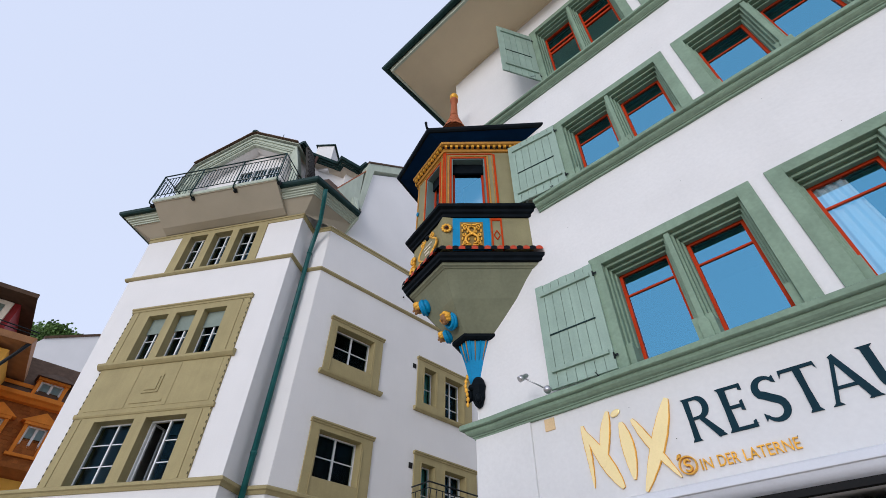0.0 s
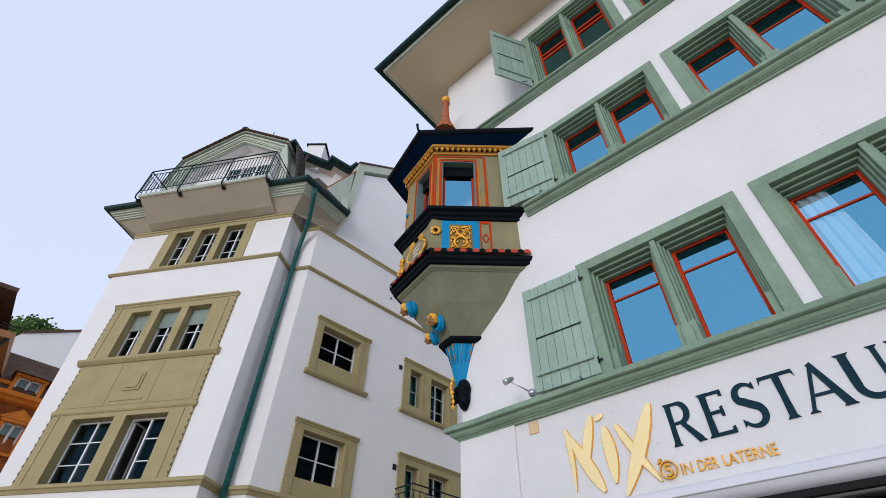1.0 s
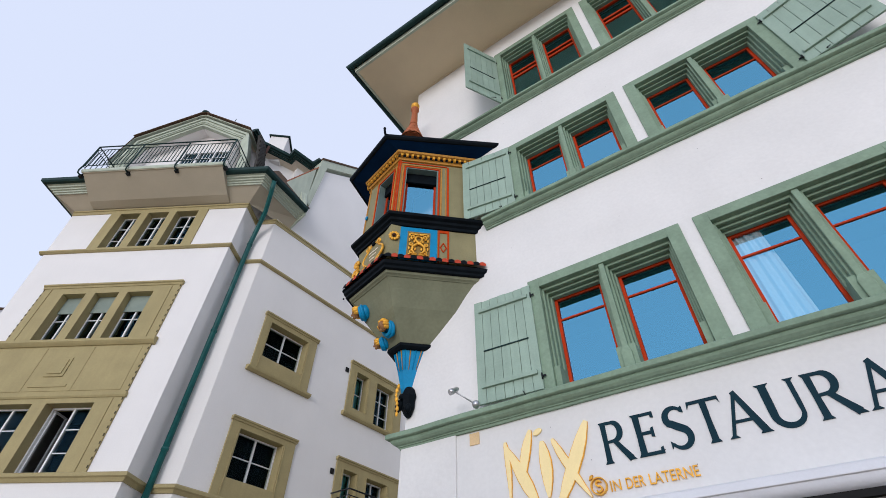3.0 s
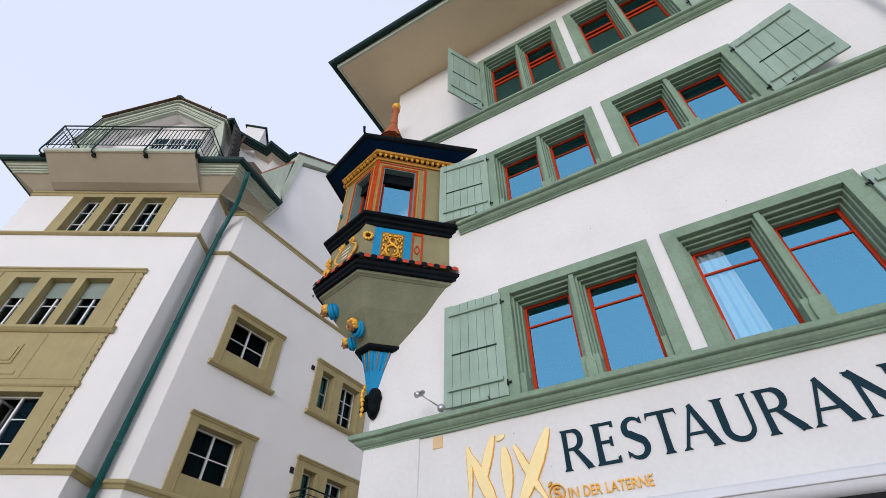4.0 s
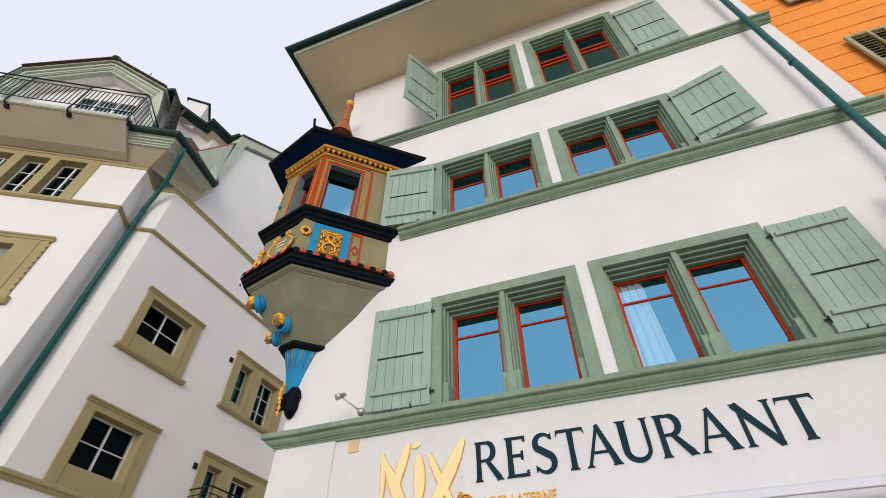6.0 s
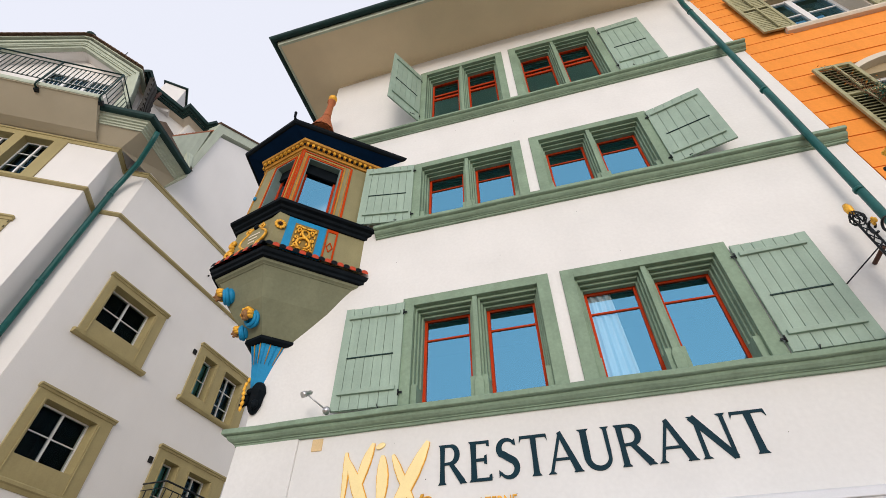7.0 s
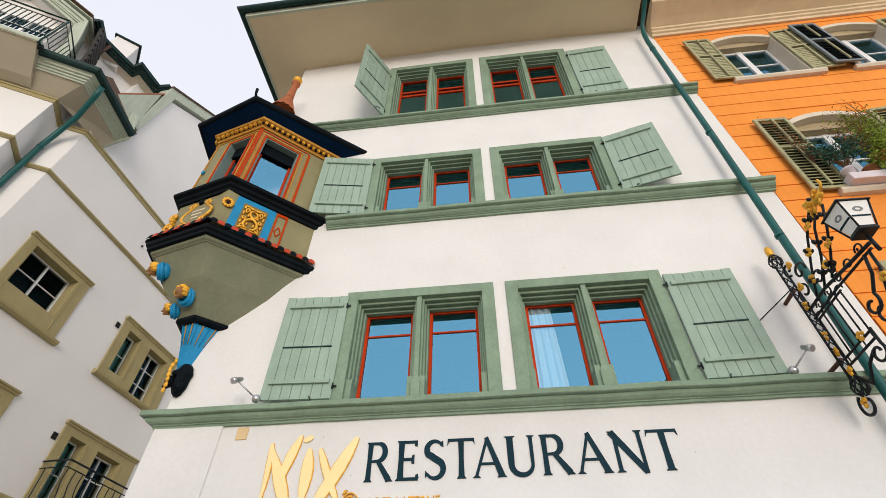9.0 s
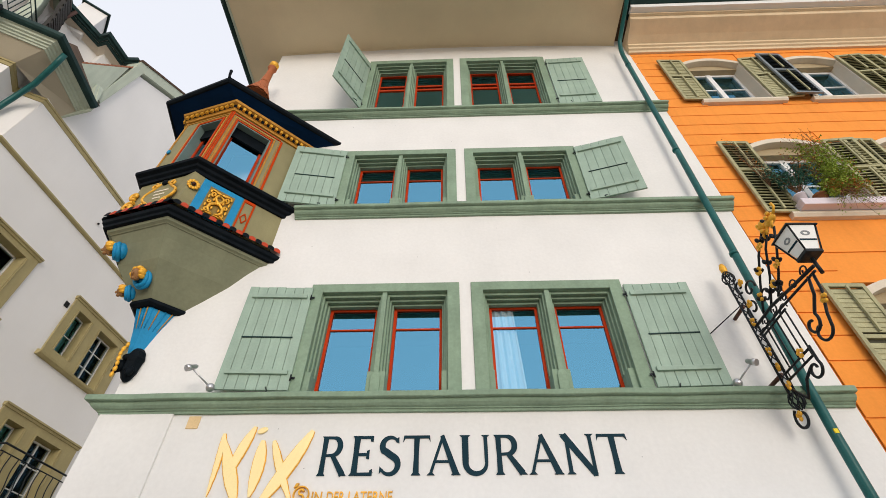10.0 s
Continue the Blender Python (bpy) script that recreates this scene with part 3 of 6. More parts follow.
STROKES = (((-2.385, 3.52), (-2.369, 2.955), 0.065, 0.35, 0.012), ((-2.385, 3.50), (-2.10, 2.905), 0.125, 0.6, 0.0), ((-2.10, 3.585), (-2.235, 3.10), 0.105, 0.45, -0.012),
           ((-1.992, 3.45), (-1.985, 2.95), 0.122, 0.45, 0.012), ((-1.53, 3.54), (-1.912, 2.84), 0.135, 0.45, 0.012), ((-1.885, 3.445), (-1.60, 2.89), 0.082, 0.4, -0.012))
for k, (p, q, w, fat, hook) in enumerate(STROKES):
    stroke = part("brush_stroke", blade(p, q, w, fat, hook, 0.0008 * k), GOLD, mark)
    part("stroke_face", blade(p, q, w - 0.016, fat, hook, 0.007 + 0.0008 * k), GOLD_BRIGHT, stroke, "gilded face with a pale sky sheen in its colour")
part("dot", MB().prism([(-2.024 + 0.045 * math.cos(a) + 0.02 * math.sin(a), 3.547 + 0.034 * math.sin(a)) for a in [2 * math.pi * i / 14 for i in range(14)]], -0.02, -0.004), GOLD_BRIGHT, mark, bevel=0.005)
part("ring", MB().rows([[(-1.525 + rr * math.cos(a), y, 2.965 + rr * math.sin(a)) for rr, y in ((0.062, -0.03), (0.072, -0.03), (0.072, 0), (0.062, 0))] for a in [2 * math.pi * i / 24 for i in range(24)]], loop=True), GOLD, mark)
small = MB()
pts = arc((-1.525, 2.985), 0.022, 20, 250, 8) + arc((-1.525, 2.942), 0.024, 70, -160, 8)
curve_bar(small, pts, [0.014] * len(pts), -0.03, 0)
part("inner_curl", small, GOLD, mark)
part("tick", MB().prism([(-1.60, 3.02), (-1.585, 3.055), (-1.56, 3.06), (-1.57, 3.03)], -0.03, 0.0), GOLD, mark)

motto = thing("gilded_lettering", "small gilded capitals under the dark lettering", "sign")


def text_part(word, x0, x1, z, h, parent, material, thick=0.012, y=-0.02, name="word"):
    cu = bpy.data.curves.new(name, "FONT")
    cu.body, cu.size, cu.extrude, cu.fill_mode = word, 1.0, 0.0, "BOTH"
    tmp = bpy.data.objects.new(name, cu)
    me = bpy.data.meshes.new_from_object(tmp)
    bpy.data.objects.remove(tmp)
    xs, ys = [v.co.x for v in me.vertices], [v.co.y for v in me.vertices]
    kx, kz = (x1 - x0) / (max(xs) - min(xs)), h / (max(ys) - min(ys))
    bm = bmesh.new()
    bm.from_mesh(me)
    for v in bm.verts:
        v.co = Vector((x0 + (v.co.x - min(xs)) * kx, y, z + (v.co.y - min(ys)) * kz))
    ret = bmesh.ops.extrude_face_region(bm, geom=bm.faces[:])
    for v in [e for e in ret["geom"] if isinstance(e, bmesh.types.BMVert)]:
        v.co.y -= thick
    bmesh.ops.recalc_face_normals(bm, faces=bm.faces)
    bm.to_mesh(me)
    bm.free()
    me.materials.append(material)
    return part(name, me, None, parent)


for word, x0, x1 in (("IN", -1.43, -1.342), ("DER", -1.297, -1.143), ("LATERNE", -1.107, -0.722)):
    text_part(word, x0, x1, 2.908, 0.083, motto, GOLD, 0.012, -0.003)

# spotlights on thin arms
def spotlight(x, z, dx):
    t = thing("wall_spotlight", "small steel spotlight on a thin arm above the ledge", "spotlight", group="wall spotlights")
    part("base", MB().ball((x, -0.12, z), 0.045, 12, 8), STEEL, t, "grey domed base")
    tip = (x + dx, -0.30, z + 0.11)
    part("arm", MB().tube([(x, -0.12, z), tip], 0.008, 8), STEEL, t)
    a, b = Vector(tip) + Vector((-dx * 0.15, 0.03, 0.045)), Vector(tip) + Vector((dx * 0.25, -0.05, -0.02))
    part("head", MB().tube([a, a.lerp(b, 0.15), a.lerp(b, 0.6), a.lerp(b, 0.62), b], [0.016, 0.026, 0.026, 0.034, 0.034], 14), STEEL, t)


spotlight(-2.64, 3.95, -0.15)
spotlight(2.62, 3.93, 0.10)

# downpipe at the party line
dp = thing("downpipe", "blue-green rainwater downpipe on the house front", "downpipe")
part("pipe", MB().tube([(3.56, -1.38, 12.42), (3.56, -1.15, 12.28), (3.53, -0.6, 12.1), (3.48, -0.27, 11.88), (3.45, -0.2, 11.6), (3.43, -0.19, 11.3), (3.35, -0.19, 8.0), (3.28, -0.19, 5.6), (3.22, -0.19, 3.8), (3.21, -0.19, 3.4), (3.20, -0.19, 0.05)], 0.045, 14), PIPE, dp)
for z in (10.9, 7.85, 5.6, 2.6):
    px = 3.22 + 0.028 * max(0, z - 3.8)
    part("pipe_clip", MB().lathe([(0.052, 0), (0.052, 0.04)], (px, -0.19, z), 14), PIPE, dp)
part("sticker", MB().box(3.185, 3.222, -0.238, -0.22, 3.375, 3.415), mat("yellow_sticker", (0.8, 0.62, 0.02), 0.5, vary=0.05), dp, "small yellow sticker")
rnd = random.Random(7)
for k in range(14):
    x, z = rnd.uniform(-2.6, 3.2), rnd.choice((rnd.uniform(5.5, 6.5), rnd.uniform(8.5, 9.3), rnd.uniform(2.95, 3.6)))
    part("nail_hole", MB().lathe([(0.004, 0), (0.003, 0.002)], (0, 0, 0), 7), DARK, rest, m=pose(x, -0.0005, z, 90))

# ---- the painted corner oriel ----
oriel = thing("oriel", "painted corner oriel with dark roof, gilding and olive panels", "oriel")
OC = (-3.72, 0.0)
Q = [(OC[0] + dx, OC[1] + dy) for dx, dy in ((0.25, 1.51), (0.0, 1.24), (-0.92, 0.22), (-0.69, -0.69), (0.22, -0.92), (1.24, 0.0), (1.51, 0.25))]
Z_RING, Z_TILE, Z_LEDGE0, Z_LEDGE1, Z_HEAD, Z_EAVE = 5.78, 5.96, 6.66, 6.86, 8.27, 8.54
INSET = -0.085
BODY = offset(Q, INSET)
LEFT_FACE, RIGHT_FACE = (3, 4), (4, 5)


def face_frame(k, o=None):
    """The frame of one oriel face: x along it from its first corner, -y outward; and its length."""
    pts = offset(Q, INSET if o is None else o)
    (x0, y0), (x1, y1) = pts[k[0]], pts[k[1]]
    return pose(x0, y0, 0, 0, 0, math.degrees(math.atan2(y1 - y0, x1 - x0))), math.hypot(x1 - x0, y1 - y0)


# parapet and upper walls, face by face, so that the openings go through
WINDOWS = {3: (0.30, 0.72), 4: (0.115, 0.655)}
for i in range(1, 5):
    m, wide = face_frame((i, i + 1))
    holes = [(WINDOWS[i][0], WINDOWS[i][1], Z_LEDGE1 + 0.01, 8.10)] if i in WINDOWS else []
    part("wall_panel", MB().wall(0, wide, Z_TILE - 0.1, Z_HEAD + 0.1, holes, 0, 0.09), ORIEL, oriel, "olive painted oriel wall", m)
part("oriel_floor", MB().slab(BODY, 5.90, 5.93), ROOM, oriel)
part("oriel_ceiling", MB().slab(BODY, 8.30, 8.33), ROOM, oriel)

for i, (a, b) in WINDOWS.items():
    m, wide = face_frame((i, i + 1))
    z0, z1 = Z_LEDGE1 + 0.01, 8.10
    win = part("window", MB().box(a - 0.03, a, -0.02, 0.1, z0, z1 + 0.03).box(b, b + 0.03, -0.02, 0.1, z0, z1 + 0.03).box(a, b, -0.02, 0.1, z1, z1 + 0.03), REDLINE, oriel, "narrow oriel window with red frame", m, bevel=0.004)
    part("reveal", MB().box(a, a + 0.02, -0.008, 0.16, z0, z1).box(b - 0.02, b, -0.008, 0.16, z0, z1).box(a + 0.02, b - 0.02, -0.008, 0.16, z1 - 0.02, z1), mat("pale_blue_grey_paint", (0.17, 0.23, 0.21), 0.6), win)
    f = 0.035
    part("casement", MB().box(a + 0.02, a + 0.02 + f, 0.14, 0.17, z0, z1 - 0.02).box(b - 0.02 - f, b - 0.02, 0.14, 0.17, z0, z1 - 0.02).box(a + 0.02 + f, b - 0.02 - f, 0.14, 0.17, z1 - 0.02 - f, z1 - 0.02).box(a + 0.02 + f, b - 0.02 - f, 0.14, 0.17, z0, z0 + f), SASH, win)
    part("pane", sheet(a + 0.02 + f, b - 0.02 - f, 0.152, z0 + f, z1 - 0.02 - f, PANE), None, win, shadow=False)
    # shade of the deep window head, built as a black box
    part("blind_box", MB().box(a + 0.021, b - 0.021, 0.10, 0.138, z1 - 0.25, z1 - 0.021), BLACK, win, "black box standing in for shade under the window head")
    # painted lines round the window and on the corner posts
    def line(x0, x1, za, zb, material, y=-0.012):
        part("painted_moulding", MB().box(x0, x1, y, 0.004, za, zb), material, oriel, m=m, bevel=0.003)
    line(a - 0.062, a - 0.038, z0, z1 + 0.06, OCHRE)
    line(b + 0.04, b + 0.065, z0, z1 + 0.06, OCHRE)
    line(a - 0.065, b + 0.065, z1 + 0.06, z1 + 0.082, OCHRE)
    if i == 4:
        line(0.0, 0.028, z0, Z_HEAD, REDLINE)
        line(0.80, 0.835, z0, Z_HEAD - 0.05, REDLINE)
        line(0.03, 0.80, Z_HEAD - 0.055, Z_HEAD - 0.03, REDLINE)
        line(0.04, 0.05, z0, Z_HEAD - 0.055, OCHRE, -0.008)
        line(0.775, 0.787, z0, Z_HEAD - 0.055, OCHRE, -0.008)
    else:
        line(wide - 0.04, wide - 0.005, z0, Z_HEAD, REDLINE)
        line(0.0, 0.03, z0, Z_HEAD, OCHRE)
        line(0.05, wide - 0.04, Z_HEAD - 0.055, Z_HEAD - 0.03, OCHRE)
part("blue_stud", MB().ball((0.05, -0.02, 7.45), (0.03, 0.02, 0.045), 8, 6), BLUE, oriel, m=face_frame((3, 4))[0])

# dentil cornice
part("cornice", MB().sweep(BODY[1:6] + [BODY[6]], [(-0.02, Z_HEAD), (0.03, Z_HEAD), (0.035, Z_HEAD + 0.03), (0.05, Z_HEAD + 0.04), (0.05, Z_HEAD + 0.11), (0.10, Z_HEAD + 0.125), (0.11, Z_HEAD + 0.17), (-0.02, Z_HEAD + 0.17)]), OCHRE, oriel, "ochre moulded cornice", bevel=0.003)
for i in range(2, 5):
    m, wide = face_frame((i, i + 1), -0.035)
    n = int(wide / 0.088)
    part("dentil_band", MB().box(0.0, wide, -0.004, 0.005, Z_HEAD + 0.042, Z_HEAD + 0.108), BLACK, oriel, m=m @ pose(0, -0.002, 0))
    for k in range(n):
        x = (k + 0.5) * wide / n
        part("dentil", MB().box(x - 0.021, x + 0.021, -0.042, 0.005, Z_HEAD + 0.045, Z_HEAD + 0.105), GOLD, oriel, m=m)

# roof with wide dark blue underside
eave = [(-3.64, 1.66), (-3.88, 1.40), (-4.93, 0.31), (-4.69, -0.83), (-3.57, -1.19), (-2.13, -0.02), (-1.98, 0.10)]
inner = offset(Q, -0.06)
part("roof_soffit", MB().rows([[(x, y, Z_HEAD + 0.17) for x, y in inner[1:7]], [(x, y, Z_EAVE) for x, y in eave[1:7]]], ring=False), NAVY, oriel, "dark blue roof underside")
part("roof_edge", MB().sweep(eave[1:7], [(-0.06, Z_EAVE - 0.005), (0.0, Z_EAVE - 0.012), (0.03, Z_EAVE + 0.02), (0.035, Z_EAVE + 0.075), (0.0, Z_EAVE + 0.085), (-0.08, Z_EAVE + 0.03)]), BLACK, oriel, "black metal roof edge", bevel=0.006)
apex = (-3.60, -0.50)
rings = []
for f, z in ((0.0, Z_EAVE + 0.07), (0.35, Z_EAVE + 0.24), (0.65, Z_EAVE + 0.46), (0.88, Z_EAVE + 0.84)):
    rings.append([(x + (apex[0] - x) * f, y + (apex[1] - y) * f, z) for x, y in eave[1:7] + [(-3.0, 0.6)]])
part("roof", MB().rows(rings, smooth=False), BLACK, oriel, "black bell-shaped roof")
spire = part("spire", MB().lathe([(0.21, 0.0), (0.18, 0.1), (0.135, 0.28), (0.10, 0.44), (0.08, 0.56)], (apex[0], apex[1], 9.34), 12, False), TERRACOTTA, oriel, "terracotta shingled spire")
for k in range(6):
    z, r0 = 9.36 + k * 0.08, 0.215 - k * 0.024
    for j in range(14):
        a = 2 * math.pi * (j + 0.5 * (k % 2)) / 14
        w = math.pi * r0 / 14 * 0.95
        px, py, tx, ty = apex[0] + r0 * math.cos(a), apex[1] + r0 * math.sin(a), -math.sin(a), math.cos(a)
        sx, sy = -math.cos(a) * 0.03, -math.sin(a) * 0.03
        sh = MB().rows([[(px + tx * u + sx * d + math.cos(a) * e, py + ty * u + sy * d + math.sin(a) * e, z + 0.10 * d) for u, d in ((-w, 0.0), (0, -0.18), (w, 0.0), (w, 1.0), (-w, 1.0))] for e in (0.0, 0.014)])
        part("shingle", sh, TERRACOTTA, spire)
part("finial", MB().lathe([(0.088, 0), (0.078, 0.05), (0.062, 0.3), (0.055, 0.56), (0.085, 0.60), (0.085, 0.63), (0.04, 0.64)], (apex[0], apex[1], 9.88), 14), TERRACOTTA, oriel, "terracotta finial stem")
part("finial_ball", MB().ball((apex[0], apex[1], 10.64), 0.09, 14, 9), GOLD, oriel, "gilded ball")
for x, y in (eave[4],):
    dx, dy = x + 3.6, y + 0.1
    k = math.hypot(dx, dy)
    part("roof_spike", MB().tube([(x, y, Z_EAVE + 0.04), (x + dx / k * 0.05, y + dy / k * 0.05, Z_EAVE + 0.10), (x + dx / k * 0.07, y + dy / k * 0.07, Z_EAVE + 0.19)], [0.028, 0.02, 0.022], 8).ball((x + dx / k * 0.07, y + dy / k * 0.07, Z_EAVE + 0.2), 0.026, 8, 5), BLACK, oriel)

# black ledge below the windows
part("ledge", MB().sweep(BODY[1:6] + [BODY[6]], [(-0.02, Z_LEDGE0), (0.03, Z_LEDGE0), (0.035, Z_LEDGE0 + 0.05), (0.07, Z_LEDGE0 + 0.07), (0.08, Z_LEDGE0 + 0.11), (0.13, Z_LEDGE0 + 0.13), (0.14, Z_LEDGE1 - 0.03), (0.12, Z_LEDGE1), (-0.02, Z_LEDGE1 + 0.01)]), BLACK, oriel, "black moulded ledge", bevel=0.005)

# painted parapet
m, wide = face_frame(RIGHT_FACE)
P0, P1 = Z_TILE + 0.05, Z_LEDGE0
part("blue_panel", MB().box(0.13, 0.665, -0.012, 0.01, P0, P1 - 0.01), BLUE, oriel, "bright blue panel", m, bevel=0.003)
part("panel_field", MB().box(0.235, 0.565, -0.018, 0.0, P0 + 0.03, P1 - 0.10), mat("brown_olive_field", (0.26, 0.17, 0.04), 0.6), oriel, "brown field", m)


def scroll_ornament(parent, m, cx, cz, w, h, material, y=-0.035):
    """Gilded foliage: two interlaced stems with volutes and split leaves about an upright axis."""
    for s in (-1, 1):
        stem = [(0.05, -0.44), (0.20, -0.40), (0.30, -0.28), (0.26, -0.12), (0.10, -0.02), (-0.08, 0.07), (-0.17, 0.19), (-0.13, 0.30), (0.0, 0.33)]
        pts = [(cx + s * px * w, y - 0.005 * (s + 1), cz + pz * h) for px, pz in stem]
        part("scroll", MB().tube(pts, [0.012, 0.017, 0.02, 0.02, 0.02, 0.019, 0.018, 0.015, 0.012], 6), material, parent, m=m)
        for c, r, a0, a1 in (((0.28, 0.30), 0.11, -90, 290), ((0.33, -0.38), 0.10, 200, -170), ((0.37, -0.02), 0.075, 150, 500)):
            part("curl", MB().tube([(cx + s * px * w, y, cz + pz * h) for px, pz in spiral(c, r, 0.03, a0, a1, 14)], 0.013, 6), material, parent, m=m)
        for px, pz, rx, rz in ((0.12, 0.43, 0.040, 0.018), (0.30, 0.46, 0.045, 0.014), (0.44, 0.40, 0.016, 0.03), (0.44, 0.16, 0.014, 0.035), (0.20, 0.12, 0.016, 0.03), (0.44, -0.2, 0.014, 0.035), (0.15, -0.22, 0.014, 0.03), (0.17, -0.47, 0.05, 0.012), (0.42, -0.46, 0.02, 0.014)):
            part("leaf", MB().ball((cx + s * px * w, y, cz + pz * h), (rx, 0.012, rz), 8, 5), material, parent, m=m)
    part("leaf", MB().ball((cx, y - 0.01, cz + 0.02 * h), (0.022, 0.014, 0.035), 8, 5), material, parent, m=m)


orn = part("gilded_ornament", MB().box(0.24, 0.56, -0.021, -0.015, P0 + 0.035, P0 + 0.045), GOLD, oriel, "gilded foliage ornament", m)
scroll_ornament(orn, None, 0.40, P0 + 0.29, 0.30, 0.44, GOLD)
part("red_panel", MB().box(0.68, 0.70, -0.012, 0.01, P0, P1 - 0.01).box(0.815, 0.84, -0.012, 0.01, P0, P1 - 0.01).box(0.70, 0.815, -0.012, 0.01, P1 - 0.06, P1 - 0.01), REDLINE, oriel, "red-lined panel", m)
dia = MB()
for a, b in (((0.757, 0.09), (0.80, 0.0)), ((0.80, 0.0), (0.757, -0.09)), ((0.757, -0.09), (0.715, 0.0)), ((0.715, 0.0), (0.757, 0.09))):
    curve_bar(dia, [(a[0], P0 + 0.3 + a[1]), (b[0], P0 + 0.3 + b[1])], [0.014, 0.014], -0.012, 0.0)
part("red_diamond", dia, REDLINE, oriel, m=m)
# corner posts with rosettes
mc = face_frame(RIGHT_FACE, -0.05)[0]
part("corner_post", MB().slab(offset([BODY[3], BODY[4], BODY[5]], 0.03)[1:2] + [(BODY[4][0] + 0.13, BODY[4][1] + 0.115), (BODY[4][0] + 0.02, BODY[4][1] + 0.1), (BODY[4][0] - 0.15, BODY[4][1] + 0.035)], P0, P1), ORIEL, oriel, "olive corner post", bevel=0.005)
ros = part("rosette", MB().ball((0.045, -0.055, 6.42), 0.026, 10, 6), mat("dark_wood_boss", (0.05, 0.015, 0.008), 0.5), oriel, "gilded rosette with a dark boss", m)
for k in range(10):
    a = 2 * math.pi * k / 10
    part("petal", MB().ball((0.045 + 0.056 * math.cos(a), -0.04, 6.42 + 0.062 * math.sin(a)), (0.027, 0.016, 0.027), 8, 5), GOLD, ros)
# cartouche on the other face
ml, wl = face_frame(LEFT_FACE)
car = part("cartouche", MB().prism([(0.50 + 0.20 * math.cos(a) * (1 + 0.12 * math.cos(4 * a)), 6.27 + 0.20 * math.sin(a) * (1 + 0.12 * math.cos(4 * a))) for a in [2 * math.pi * i / 28 for i in range(28)]], -0.05, 0.0), ORIEL, oriel, "carved cartouche with a gilded rim", ml)
rim = [(0.50 + 0.215 * math.cos(a) * (1 + 0.12 * math.cos(4 * a)), -0.05, 6.27 + 0.215 * math.sin(a) * (1 + 0.12 * math.cos(4 * a))) for a in [2 * math.pi * i / 40 for i in range(41)]]
part("rim", MB().tube(rim, 0.018, 8), GOLD, car)
for s in (-1, 1):
    for c, zz in ((0.14, 6.46), (0.17, 6.10)):
        part("scroll", MB().tube([(0.50 + s * px, -0.06, pz) for px, pz in spiral((c, zz), 0.055, 0.012, 90, 540, 18)], 0.014, 8), GOLD, car)
for k, zz in enumerate((6.34, 6.27, 6.20)):
    part("script_bar", MB().box(0.40 + 0.02 * k, 0.61 - 0.03 * k, -0.056, -0.048, zz - 0.012, zz + 0.012), CREAM, car)
part("crest", MB().ball((0.50, -0.06, 6.50), (0.05, 0.03, 0.045), 10, 6), BLACK, car)
side = part("side_scroll", MB().tube([(0.06 + px, -0.03, pz) for px, pz in spiral((0.0, 6.18), 0.09, 0.02, 60, 520, 20)], 0.026, 8), GOLD, oriel, "gilded scroll bracket", ml)
part("upper_curl", MB().tube([(0.05 + px, -0.03, pz) for px, pz in spiral((0.0, 6.40), 0.07, 0.015, -60, -480, 20)], 0.024, 8), GOLD, side)

# tile coping in red and black, and the moulded base ring
coping = part("coping", MB().sweep(BODY[1:6] + [BODY[6]], [(-0.02, Z_RING), (0.07, Z_RING), (0.075, Z_RING + 0.04), (0.10, Z_RING + 0.06), (0.11, Z_RING + 0.11), (0.09, Z_TILE - 0.05), (-0.02, Z_TILE + 0.06)]), BLACK, oriel, "black moulded base ring", bevel=0.004)
me_tile = {}
for col, material in (("red", TILE_RED), ("black", BLACK)):
    mb = MB()
    half = [(0.0415 * math.cos(radians(a)), 0.036 * math.sin(radians(a))) for a in range(0, 181, 20)]
    mb.rows([[(x, y, z + dz) for x, z in half] for y, dz in ((-0.05, -0.045), (-0.044, -0.02), (0.08, 0.055))], smooth=True)
    me_tile[col] = mesh_of("coping_tile", mb, material)
for i in range(2, 5):
    m, wide = face_frame((i, i + 1), 0.0)
    n = int(round(wide / 0.086))
    for k in range(n):
        part("coping_tile", me_tile["red" if k % 2 else "black"], None, oriel, m=m @ pose((k + 0.5) * wide / n, -0.008, Z_TILE + 0.008) @ Matrix.Diagonal((1.12, 1.0, 1.15, 1)))

# tapering corbel
def ring(scale, z, o=0.0):
    pts = offset(Q, o)[1:6]
    return [(OC[0] + (x - OC[0]) * scale, OC[1] + (y - OC[1]) * scale, z) for x, y in pts] + [(OC[0] + 0.35 * scale, 0.35 * scale, z)]


part("corbel_lip", MB().rows([ring(1, Z_RING + 0.002, -0.06), ring(1, Z_RING - 0.035, -0.07), ring(1, Z_RING - 0.05, -0.10), ring(1, Z_RING - 0.06, -0.11)]), CORBEL, oriel, "olive base moulding")
part("corbel", MB().rows([ring(1.0, Z_RING - 0.05, -0.115), ring(0.86, 5.60, -0.10), ring(0.66, 5.38, -0.06), ring(0.43, 5.16, -0.03), ring(0.26, 5.0)]), CORBEL, oriel, "plain olive tapering corbel")
part("collar", MB().rows([ring(0.25, 5.03, 0.0), ring(0.295, 5.015), ring(0.295, 4.975), ring(0.25, 4.95)]), BLACK, oriel, "black collar", bevel=0.004)
part("fluted_cone", MB().rows([ring(0.205, 4.96), ring(0.13, 4.72), ring(0.06, 4.42)]), BLUE, oriel, "blue fluted cone")
